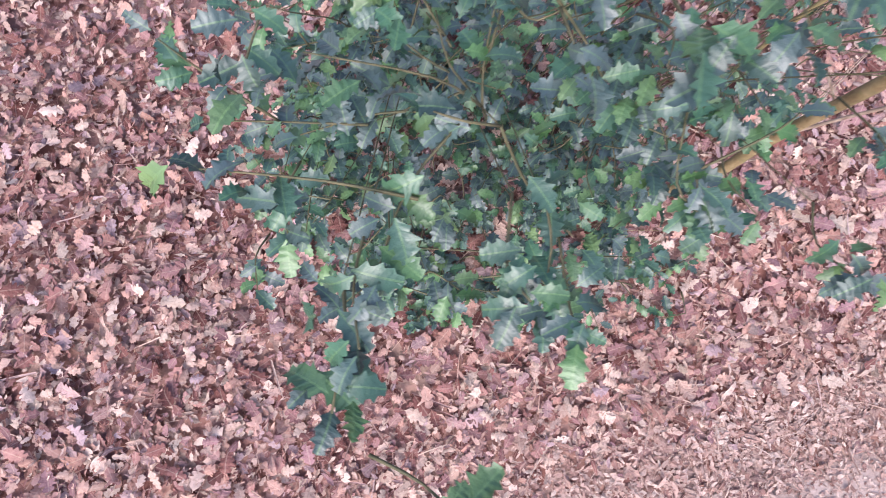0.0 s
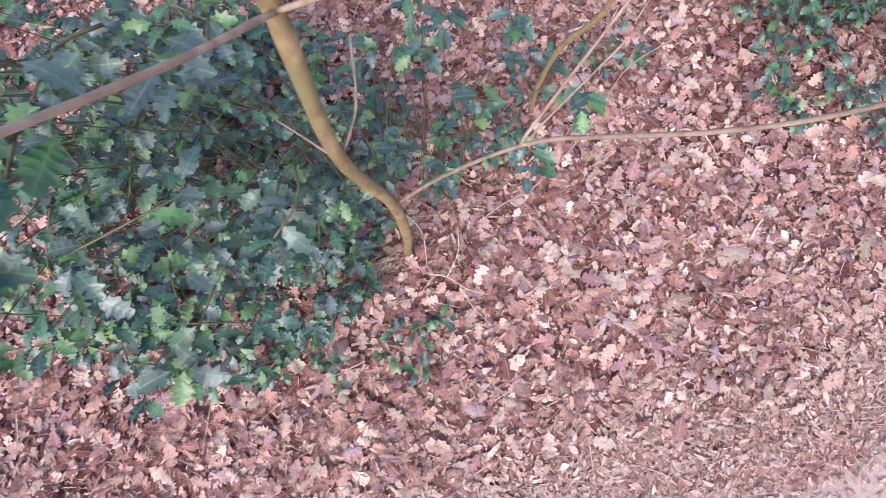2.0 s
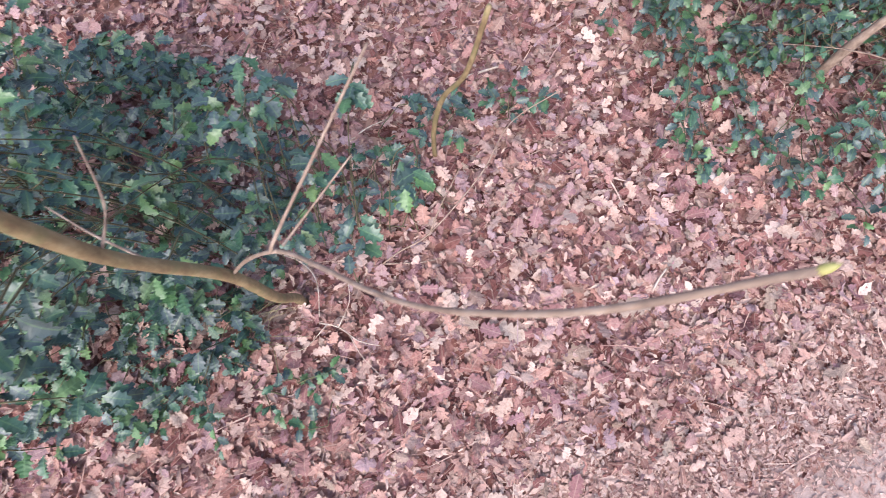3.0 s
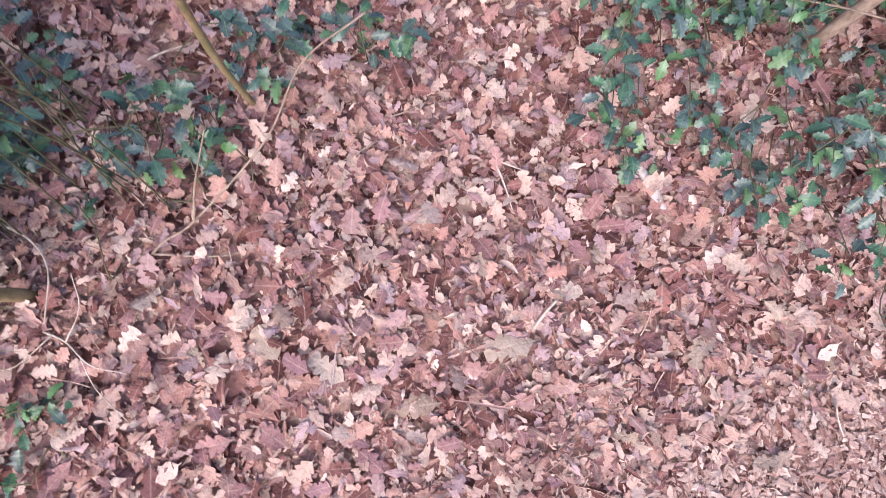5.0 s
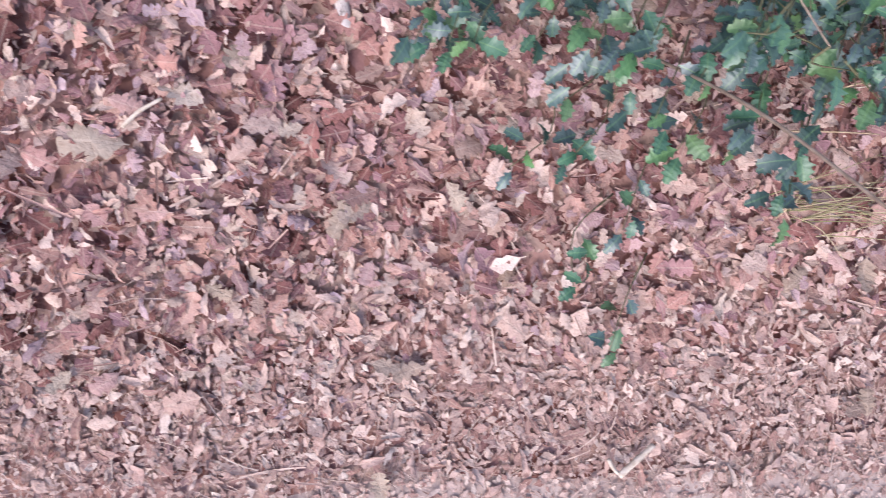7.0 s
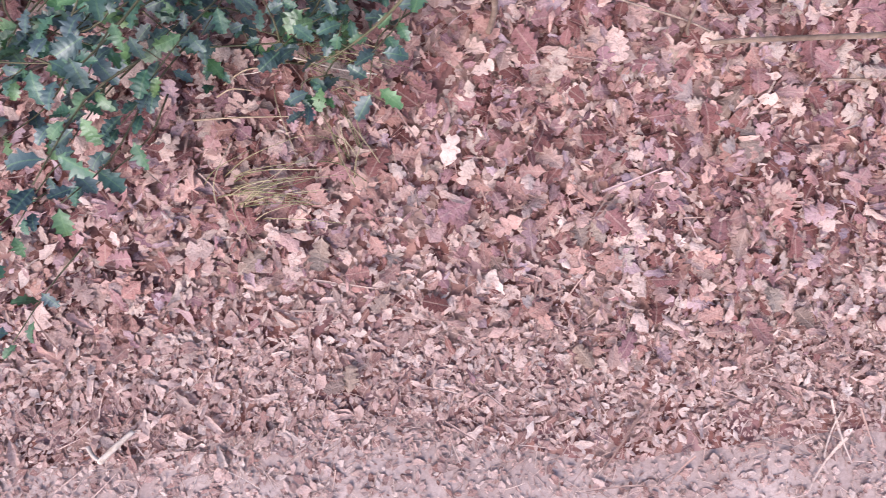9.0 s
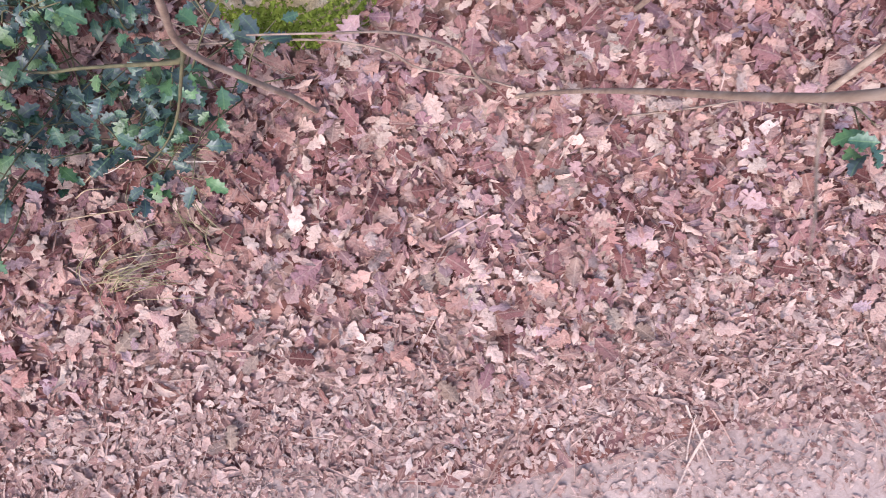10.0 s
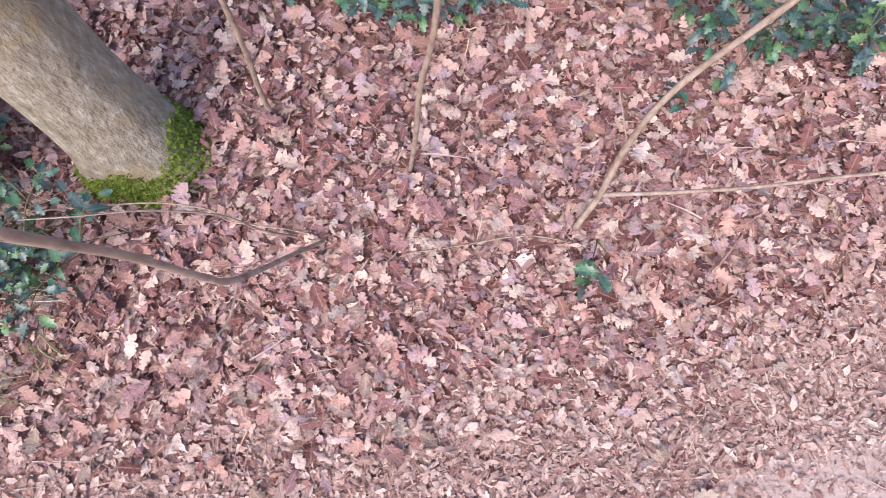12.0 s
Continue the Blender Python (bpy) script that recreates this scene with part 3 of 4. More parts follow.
st, tw = grow(g, [(2.95, 1.36, 0), (3.1, 1.45, 0), (2.75, 1.4, 0)], low_bush, 14, 370, 0.0026, 0.26)
for tip, z in (((2.60, 0.93), 0.08), ((2.72, 1.0), 0.12), ((2.85, 0.90), 0.10), ((2.97, 0.74), 0.12), ((3.12, 0.62), 0.07), ((3.2, 0.55), 0.07), ((3.3, 0.78), 0.22), ((3.12, 0.85), 0.18), ((3.36, 0.9), 0.38), ((2.66, 0.95), 0.07), ((2.78, 0.97), 0.10), ((2.9, 0.98), 0.14), ((2.62, 1.02), 0.10), ((3.5, 1.05), 0.2), ((3.3, 1.0), 0.3), ((3.2, 0.95), 0.25), ((3.25, 0.86), 0.16), ((3.05, 0.9), 0.2), ((3.16, 0.72), 0.08), ((3.38, 0.80), 0.40), ((3.34, 0.98), 0.36), ((2.92, 0.93), 0.2), ((3.0, 0.92), 0.2), ((3.07, 0.9), 0.22), ((3.18, 0.93), 0.24), ((3.23, 1.0), 0.26), ((3.31, 0.93), 0.26), ((3.37, 0.95), 0.24), ((3.36, 1.06), 0.28), ((2.40, 1.39), 0.1), ((2.54, 1.40), 0.14), ((2.63, 1.30), 0.12), ((2.76, 1.33), 0.14), ((2.5, 1.45), 0.16), ((2.62, 1.42), 0.2), ((2.7, 1.24), 0.1), ((2.8, 1.2), 0.16), ((2.9, 1.12), 0.18), ((2.75, 1.12), 0.12),
               ((3.57, 1.10), 0.18), ((3.62, 1.09), 0.18), ((3.53, 1.11), 0.18), ((3.63, 1.04), 0.18), ((3.02, 0.90), 0.18), ((3.00, 0.83), 0.18), ((3.06, 0.84), 0.18), ((2.84, 0.85), 0.18), ((2.80, 0.83), 0.18), ((2.87, 0.84), 0.18), ((3.16, 0.92), 0.18), ((3.25, 0.89), 0.18), ((3.32, 0.90), 0.18), ((3.33, 1.01), 0.18), ((3.18, 0.97), 0.18), ((3.39, 1.05), 0.18), ((3.16, 0.82), 0.18), ((3.31, 0.81), 0.18), ((2.60, 1.19), 0.12), ((2.66, 1.14), 0.12), ((2.71, 1.23), 0.12), ((2.59, 1.07), 0.12), ((2.75, 1.17), 0.12), ((2.80, 1.25), 0.12), ((2.56, 0.99), 0.12), ((2.60, 0.93), 0.12), ((2.71, 1.03), 0.12), ((2.75, 1.01), 0.12), ((2.80, 0.90), 0.12), ((2.82, 0.86), 0.12), ((3.00, 0.96), 0.12), ((2.95, 0.92), 0.12), ((3.06, 1.07), 0.12), ((3.04, 0.77), 0.12)):
    tw.append(((tip[0] + 0.03, tip[1] + 0.16, max(z - 0.06, 0.02)), (tip[0], tip[1], z)))
st.append(([(2.97, 1.22, 0.0), (2.99, 1.225, 0.20), (3.03, 1.235, 0.33), (3.13, 1.265, 0.50), (3.26, 1.32, 0.72)], 0.016))
st.append(([(3.12, 1.02, 0.0), (3.18, 0.86, 0.28), (3.23, 0.73, 0.46), (3.28, 0.66, 0.54)], 0.0026))
holly("holly_bush", "low spreading holly bush with a thick leaning brown stem", st, tw, 0.037, 6, 200, 5, "hollies", twig_bark)


def clump(cx, cy, rx, ry, h):
    def sample(g):
        while True:
            a, r = g.uniform(0, 6.283), math.sqrt(g.uniform())
            p = np.array([cx + rx * r * math.cos(a), cy + ry * r * math.sin(a), g.uniform(0.04, h)])
            p[2] += float(bank(p[0], p[1]))
            if math.hypot(p[0] - 3.635, p[1] - 1.475) > 0.22 and not (p[0] > 3.50 and p[1] > 1.18 and p[1] < 1.7 and p[0] < 3.8):
                return p
    return sample


for k, (cx, cy, rx, ry, h, ns, nt, leaf, label) in enumerate((
        (3.30, 1.38, 0.28, 0.38, 0.18, 8, 75, 0.031, "low holly thicket at the foot of a mossy tree"),
        (3.47, 1.08, 0.13, 0.10, 0.12, 3, 14, 0.030, "small holly shoots among dry grass stalks"),
        (4.20, 1.97, 0.30, 0.13, 0.18, 5, 60, 0.036, "low dark green holly clump in fallen leaves"),
        (5.08, 2.03, 0.36, 0.22, 0.25, 6, 105, 0.038, "low dark green holly clump in fallen leaves"),
        (1.62, 0.90, 0.24, 0.14, 0.14, 4, 10, 0.042, "sparse holly seedlings rising from fallen leaves"),
        (1.88, 1.12, 0.10, 0.10, 0.12, 2, 5, 0.042, "sparse holly seedlings rising from fallen leaves"),
        (2.08, 1.17, 0.04, 0.04, 0.10, 1, 2, 0.04, "sparse holly seedlings rising from fallen leaves"),
        (1.15, 0.40, 0.30, 0.12, 0.06, 5, 18, 0.030, "tiny holly shoots creeping through leaf litter"),
        (1.52, 0.42, 0.16, 0.09, 0.05, 3, 7, 0.030, "tiny holly shoots creeping through leaf litter"),
        (0.62, 0.75, 0.16, 0.05, 0.08, 2, 4, 0.034, "tiny holly shoots creeping through leaf litter"),
        (1.64, 0.92, 0.045, 0.04, 0.09, 1, 1, 0.036, "sparse holly seedlings rising from fallen leaves"),
        (1.73, 0.82, 0.045, 0.04, 0.09, 1, 1, 0.036, "sparse holly seedlings rising from fallen leaves"),
        (1.76, 0.91, 0.045, 0.04, 0.09, 1, 1, 0.036, "sparse holly seedlings rising from fallen leaves"),
        (1.88, 0.90, 0.045, 0.04, 0.09, 1, 1, 0.036, "sparse holly seedlings rising from fallen leaves"),
        (1.80, 0.85, 0.045, 0.04, 0.09, 1, 1, 0.036, "sparse holly seedlings rising from fallen leaves"),
        (1.60, 0.96, 0.045, 0.04, 0.09, 1, 1, 0.036, "sparse holly seedlings rising from fallen leaves"),
        (2.04, 1.08, 0.045, 0.04, 0.09, 1, 1, 0.036, "sparse holly seedlings rising from fallen leaves"),
        (2.09, 1.16, 0.045, 0.04, 0.09, 1, 1, 0.036, "sparse holly seedlings rising from fallen leaves"),
        (1.88, 1.03, 0.045, 0.04, 0.09, 1, 1, 0.036, "sparse holly seedlings rising from fallen leaves"),
        (1.64, 0.76, 0.045, 0.04, 0.09, 1, 1, 0.036, "sparse holly seedlings rising from fallen leaves"),
        (1.63, 0.35, 0.045, 0.04, 0.09, 1, 1, 0.036, "sparse holly seedlings rising from fallen leaves"),
        (4.77, 1.37, 0.02, 0.04, 0.07, 1, 1, 0.045, "single holly sprig among fallen leaves"),
        (5.42, 1.55, 0.04, 0.04, 0.10, 1, 1, 0.045, "single holly sprig among fallen leaves"),
        (4.95, 1.72, 0.05, 0.04, 0.08, 1, 1, 0.04, "single holly sprig among fallen leaves"))):
    st, tw = grow(g, [(cx, cy + 0.3 * ry, 0), (cx - 0.4 * rx, cy, 0), (cx + 0.4 * rx, cy, 0)][:max(1, ns // 2)], clump(cx, cy, rx, ry, h), ns, nt, 0.0028, 0.16)
    name = "holly_bush" if nt > 15 else "holly_seedling"
    holly(name, label, st, tw, leaf, 40 + k, min(nt * 6, 80), 6, "hollies")

# ---- sapling beside the tall holly ----
def sapling(name, label, trunk, branches, buds=(), bark=None, group="saplings", twig=None):
    bark = bark or (twig_bark if "brown" in label else sapling_bark)
    base = np.array(trunk[0][0], float)
    root = thing(name, base, label, "sapling", group)
    pts, r0, r1 = trunk
    part("trunk", tubes("trunk", [(smooth_line(pts, 8), r0, r1, 12)], base), bark or sapling_bark, root)
    for pts, r0, r1 in branches:
        part("branch", tubes("branch", [(smooth_line(pts, 6), r0, r1, 8)], base), twig or (twig_bark if r0 < 0.007 else bark), root)
    for p, d, r in buds:
        p, d = np.array(p), np.array(d) / np.linalg.norm(d)
        line = [p - d * r, p, p + d * r * 1.2, p + d * r * 2.4, p + d * r * 3.4]
        vs, f = tube_arrays(line, r, r, 8)
        prof = np.repeat(np.array([0.6, 1.05, 1.1, 0.75, 0.12]), 8)[:, None]
        ctr = np.repeat(np.array(line), 8, axis=0)
        vs[:-2] = ctr + (vs[:-2] - ctr) * prof
        me = bpy.data.meshes.new("bud")
        me.from_pydata((vs - base).tolist(), [], f)
        me.polygons.foreach_set("use_smooth", [True] * len(me.polygons))
        part("bud", me, bud_mat, root, "yellow-green bud")
    return root


sapling("sapling", "slender olive-barked sapling with opposite twigs and buds",
        ([(1.55, 0.625, -0.02), (1.553, 0.612, 0.13), (1.572, 0.56, 0.36), (1.568, 0.535, 0.62), (1.535, 0.482, 0.9), (1.543, 0.456, 1.18), (1.552, 0.43, 1.32), (1.555, 0.40, 1.55), (1.54, 0.38, 1.9)], 0.0125, 0.0055),
        [([(1.547, 0.45, 1.188), (1.60, 0.432, 1.225), (1.66, 0.411, 1.262), (1.753, 0.345, 1.362), (1.777, 0.328, 1.386), (1.808, 0.306, 1.436), (1.821, 0.302, 1.45), (1.823, 0.325, 1.452)], 0.0024, 0.0012),
         ([(1.753, 0.345, 1.362), (1.744, 0.338, 1.358), (1.735, 0.343, 1.355)], 0.0013, 0.0009),
         ([(1.777, 0.328, 1.386), (1.79, 0.321, 1.388), (1.799, 0.317, 1.388)], 0.0012, 0.0009),
         ([(1.808, 0.306, 1.436), (1.807, 0.29, 1.446), (1.804, 0.275, 1.454)], 0.0012, 0.001),
         ([(1.808, 0.306, 1.436), (1.811, 0.309, 1.441), (1.812, 0.312, 1.445)], 0.0009, 0.0008),
         ([(1.821, 0.302, 1.45), (1.83, 0.296, 1.454), (1.838, 0.291, 1.457)], 0.0011, 0.0009),
         ([(1.547, 0.45, 1.188), (1.518, 0.36, 1.26), (1.483, 0.2537, 1.3552), (1.4747, 0.2387, 1.3634), (1.4577, 0.1887, 1.43), (1.4471, 0.1644, 1.4518), (1.4477, 0.146, 1.4733)], 0.0024, 0.0009),
         ([(1.483, 0.2537, 1.3552), (1.498, 0.2488, 1.3534)], 0.0010, 0.0007),
         ([(1.483, 0.2537, 1.3552), (1.4764, 0.2624, 1.359)], 0.0010, 0.0007),
         ([(1.4747, 0.2387, 1.3634), (1.461, 0.2169, 1.3762)], 0.0011, 0.0007),
         ([(1.4577, 0.1887, 1.43), (1.4495, 0.19, 1.4347)], 0.0009, 0.0008),
         ([(1.4577, 0.1887, 1.43), (1.4436, 0.1639, 1.4433)], 0.0008, 0.0006),
         ([(1.568, 0.543, 0.6), (1.65, 0.51, 0.78), (1.739, 0.464, 0.956), (1.80, 0.42, 1.05), (1.848, 0.381, 1.126), (1.89, 0.352, 1.199), (1.94, 0.328, 1.30), (1.984, 0.324, 1.363)], 0.0030, 0.0012),
         ([(1.739, 0.464, 0.956), (1.738, 0.467, 0.97), (1.798, 0.51, 1.071), (1.85, 0.547, 1.158)], 0.0024, 0.0010),
         ([(1.745, 0.468, 0.960), (1.759, 0.483, 0.968), (1.824, 0.515, 1.054)], 0.0017, 0.0009),
         ([(1.535, 0.482, 0.9), (1.56, 0.52, 0.95), (1.565, 0.56, 1.02)], 0.002, 0.001),
         ([(1.55, 0.50, 0.8), (1.50, 0.52, 0.86), (1.45, 0.55, 0.88)], 0.002, 0.001)],
        [((1.984, 0.324, 1.363), (0.6, 0.1, 0.6), 0.0013), ((1.799, 0.317, 1.388), (0.8, -0.2, 0.1), 0.0011), ((1.804, 0.275, 1.454), (-0.1, -0.8, 0.4), 0.0014), ((1.812, 0.312, 1.445), (0.1, 0.4, 0.4), 0.0011),
         ((1.838, 0.291, 1.457), (0.8, -0.3, 0.2), 0.0012), ((1.823, 0.325, 1.452), (0.1, 0.9, 0.0), 0.0014), ((1.4477, 0.146, 1.4733), (-0.3, -0.7, 0.5), 0.0011), ((1.4436, 0.1639, 1.4433), (-0.5, -0.6, 0.4), 0.0007), ((1.4495, 0.19, 1.4347), (-0.8, 0.2, 0.1), 0.0010)])

sapling("sapling", "slender olive sapling stem rising from holly seedlings",
        ([(1.90, 1.015, -0.02), (1.898, 1.01, 0.04), (1.895, 0.985, 0.25), (1.915, 0.955, 0.44), (1.955, 0.905, 0.60), (1.98, 0.88, 0.8)], 0.0075, 0.0045), [])
sapling("sapling", "thin brown sapling with long wispy side twigs",
        ([(1.72, 0.70, -0.02), (1.73, 0.702, 0.03), (1.80, 0.72, 0.13), (1.88, 0.737, 0.22), (1.997, 0.84, 0.31), (2.057, 0.915, 0.40), (2.147, 0.93, 0.50)], 0.0027, 0.001),
        [([(1.88, 0.737, 0.22), (1.905, 0.77, 0.30), (1.947, 0.815, 0.40)], 0.0022, 0.001),
         ([(1.757, 0.708, 0.07), (1.89, 0.72, 0.06), (1.99, 0.784, 0.055), (2.104, 0.90, 0.06)], 0.0022, 0.001)])

# ---- saplings near the mossy tree ----
sapling("sapling", "thin brown sapling stem forking low above leaf litter",
        ([(4.70, 1.41, -0.02), (4.708, 1.42, 0.05), (4.735, 1.462, 0.138), (4.745, 1.50, 0.30), (4.78, 1.53, 0.46), (4.88, 1.58, 0.62), (5.0, 1.64, 0.85)], 0.0085, 0.0045),
        [([(4.735, 1.462, 0.138), (4.85, 1.468, 0.17), (5.009, 1.478, 0.225), (5.2, 1.50, 0.30), (5.45, 1.50, 0.42)], 0.0052, 0.003),
         ([(4.745, 1.50, 0.30), (4.72, 1.52, 0.36), (4.70, 1.55, 0.40)], 0.002, 0.001)])
sapling("sapling", "thin brown sapling bending sharply up from leaf litter",
        ([(4.11, 1.305, -0.02), (4.118, 1.303, 0.04), (4.135, 1.295, 0.09), (4.188, 1.265, 0.212), (4.224, 1.175, 0.465), (4.252, 1.075, 0.73), (4.269, 1.053, 0.839), (4.281, 1.038, 0.962), (4.295, 1.020, 1.067), (4.302, 1.012, 1.132), (4.306, 1.008, 1.205), (4.310, 1.014, 1.26), (4.318, 1.04, 1.36), (4.33, 1.08, 1.6)], 0.0042, 0.0019),
        [([(4.125, 1.30, 0.06), (4.084, 1.307, 0.058), (4.045, 1.282, 0.173), (4.011, 1.269, 0.285), (3.941, 1.231, 0.393), (3.86, 1.19, 0.45), (3.78, 1.17, 0.46)], 0.0032, 0.001),
         ([(4.252, 1.073, 0.73), (4.252, 1.035, 0.728), (4.243, 1.0, 0.745), (4.234, 0.966, 0.757)], 0.0013, 0.0006)])
sapling("sapling", "thin straight brown sapling stem in fallen leaves",
        ([(4.30, 1.50, -0.02), (4.31, 1.50, 0.03), (4.345, 1.475, 0.28), (4.37, 1.45, 0.5), (4.406, 1.43, 0.72), (4.43, 1.42, 1.1)], 0.0062, 0.004), [])
sapling("sapling", "thin straight brown sapling stem in fallen leaves",
        ([(3.95, 1.62, -0.02), (3.96, 1.61, 0.03), (3.99, 1.575, 0.2), (4.03, 1.557, 0.45), (4.05, 1.55, 0.8)], 0.007, 0.005), [])
sapling("sapling", "thin olive sapling with spreading low branches in holly",
        ([(3.765, 1.235, -0.02), (3.77, 1.215, 0.08), (3.768, 1.19, 0.207), (3.752, 1.155, 0.36), (3.725, 1.137, 0.478), (3.755, 1.132, 0.60), (3.789, 1.129, 0.735), (3.83, 1.125, 0.90), (3.87, 1.12, 1.15), (3.89, 1.13, 1.5)], 0.0052, 0.0026),
        [([(3.725, 1.137, 0.478), (3.695, 1.139, 0.428), (3.60, 1.146, 0.365), (3.50, 1.153, 0.30), (3.399, 1.159, 0.231), (3.28, 1.165, 0.20)], 0.0034, 0.0018),
         ([(3.716, 1.136, 0.46), (3.66, 1.10, 0.33), (3.60, 1.075, 0.23), (3.542, 1.056, 0.158)], 0.0022, 0.001)], bark=twig_bark, twig=holly_bark)

# ---- mossy tree ----
def tree():
    base = np.array((3.650, 1.492, 0.035))
    root = thing("tree", base, "grey-brown tree trunk with bright moss at its foot", "tree")
    seg, hs = 40, np.concatenate([np.linspace(-0.06, 0.6, 40), np.linspace(0.7, 4.6, 28)])
    vs = []
    for h in hs:
        for k in range(seg):
            a = 2 * math.pi * k / seg
            flare = 0.044 * math.exp(-max(h, 0) / 0.10) * (1 + 0.9 * math.cos(a + 0.55) + 0.35 * math.cos(3 * a + 1))
            r = 0.102 - 0.010 * min(h, 2.0) - 0.006 * max(h - 2, 0) + flare
            r += 0.006 * noise.noise((math.cos(a) * 9, math.sin(a) * 9, h * 2.2)) + 0.004 * noise.noise((math.cos(a) * 26, math.sin(a) * 26, h * 9))
            vs.append((r * math.cos(a) + 0.01 * h, r * math.sin(a) + 0.015 * h, h))
    f = [(i * seg + k, i * seg + (k + 1) % seg, (i + 1) * seg + (k + 1) % seg, (i + 1) * seg + k) for i in range(len(hs) - 1) for k in range(seg)]
    f.append(tuple((len(hs) - 1) * seg + k for k in range(seg)))
    me = bpy.data.meshes.new("trunk")
    me.from_pydata(vs, [], f)
    me.polygons.foreach_set("use_smooth", [True] * len(me.polygons))
    part("trunk", me, oak_bark, root)
    # moss: tufts standing off the foot of the bark, thicker on two sides
    g = np.random.default_rng(3)
    tv, tf = [], []
    for i in range(5200):
        a = g.choice([-0.15, -1.35], p=[0.5, 0.5]) + g.normal(0, 0.42)
        top = 0.045 + 0.075 * math.exp(-((a + 0.1) / 0.45) ** 2) + 0.045 * math.exp(-((a + 1.4) / 0.5) ** 2)
        h = g.uniform(0, 1) ** 1.4 * top
        j = int(np.argmin(np.abs(hs - h)))
        k = int(round(a / (2 * math.pi) * seg)) % seg
        p = np.array(vs[j * seg + k]) * 0.5 + np.array(vs[j * seg + (k + 1) % seg]) * 0.5
        p = p + np.array([-math.sin(a), math.cos(a), 0]) * g.normal(0, 0.008) + np.array([0, 0, g.normal(0, 0.006)])
        out = np.array([math.cos(a), math.sin(a), 0.5]) + g.normal(0, 0.5, 3)
        out *= g.uniform(0.005, 0.013) / np.linalg.norm(out)
        sd = np.cross(out, (0, 0, 1)) * 0.35 + g.normal(0, 0.0008, 3)
        b = len(tv)
        tv += [p - sd, p + sd, p + out * 0.6 + sd * 0.8, p + out]
        tf.append((b, b + 1, b + 2, b + 3))
    mm = bpy.data.meshes.new("moss")
    mm.from_pydata([tuple(q) for q in tv], [], tf)
    moss = part("moss", mm, moss_mat, root, "bright green moss cushion")
    tagged(moss, kind="stuff")
    for i, (h, a, up, ln) in enumerate(((1.9, 0.4, 0.6, 0.9), (2.3, 2.6, 0.7, 1.1), (2.8, 4.4, 0.8, 1.2), (3.3, 1.4, 0.9, 1.2), (3.8, 3.4, 1.0, 1.1), (4.4, 5.4, 1.6, 1.3), (4.5, 2.0, 1.8, 1.3))):
        d = np.array([math.cos(a), math.sin(a), up])
        s = np.array([0.01 * h, 0.015 * h, h])
        part("limb", tubes("limb", [(smooth_line([s, s + d * ln * 0.35 + np.array([0, 0, -0.05]), s + d * ln * 0.7, s + d * ln + np.array([0.1, -0.05, 0.15])]), 0.035, 0.009, 10)]), oak_bark, root)
    # thin dead shoots low on the bark
    for pts in ([(0.127, -0.006, 0.577), (0.128, -0.001, 0.529), (0.127, -0.011, 0.509), (0.115, -0.049, 0.535)], [(0.128, -0.003, 0.524), (0.129, 0.015, 0.499), (0.129, 0.017, 0.471), (0.122, 0.048, 0.413)], [(0.125, -0.027, 0.397), (0.126, -0.024, 0.37), (0.127, -0.021, 0.343)], [(0.129, -0.004, 0.355), (0.13, 0.014, 0.318), (0.127, 0.034, 0.271)], [(0.125, -0.02, 0.20), (0.14, -0.035, 0.19), (0.155, -0.055, 0.20)]):
        part("shoot", tubes("shoot", [(smooth_line([(x * 0.80, y * 0.80, z) for x, y, z in pts]), 0.0014, 0.0007, 6)]), dry_stalk, root, "dry straw-coloured side shoot")
    return root


tree()

# ---- sticks, bark and stalks on the ground ----
def stick(name, label, category, pts, r0, r1, mat, forks=()):
    if pts[0][2] > 0:
        pts = [(x, y, z + float(bank(x, y))) for x, y, z in pts]
        forks = [[(x, y, z + float(bank(x, y))) for x, y, z in q] for q in forks]
    base = np.array(pts[0], float)
    specs = [(smooth_line(pts), r0, r1, 8)] + [(smooth_line(q, 4), r0 * 0.7, r1 * 0.6, 6) for q in forks]
    me = tubes(name, specs, base)
    ob = part(name, me, mat)
    ob.location = base
    return tagged(ob, label, category, "fallen twigs")


stick("stick", "short forked bleached stick lying on the footpath", "stick", [(3.366, 0.425, -0.044), (3.346, 0.393, -0.042), (3.326, 0.359, -0.044)], 0.0042, 0.006, dead_wood, [[(3.326, 0.362, -0.044), (3.313, 0.368, -0.042), (3.300, 0.380, -0.043)]])
stick("twig", "pale curved dry twig lying on fallen leaves", "twig", [(1.488, 0.742, 0.035), (1.55, 0.715, 0.038), (1.59, 0.665, 0.036), (1.60, 0.574, 0.032)], 0.0022, 0.0012, dead_wood)
stick("twig", "straight broken dry twig lying on fallen leaves", "twig", [(1.929, 1.229, 0.035), (2.0, 1.25, 0.04), (2.085, 1.28, 0.038)], 0.005, 0.0035, dead_wood)
stick("twig", "thin pale twig lying on fallen leaves", "twig", [(1.666, 1.056, 0.035), (1.71, 1.09, 0.04), (1.765, 1.12, 0.036)], 0.0025, 0.0015, dead_wood)
stick("twig", "short pale leaf stalk lying on fallen leaves", "twig", [(2.445, 0.625, 0.035), (2.462, 0.652, 0.038), (2.485, 0.68, 0.036)], 0.003, 0.0025, dead_wood)
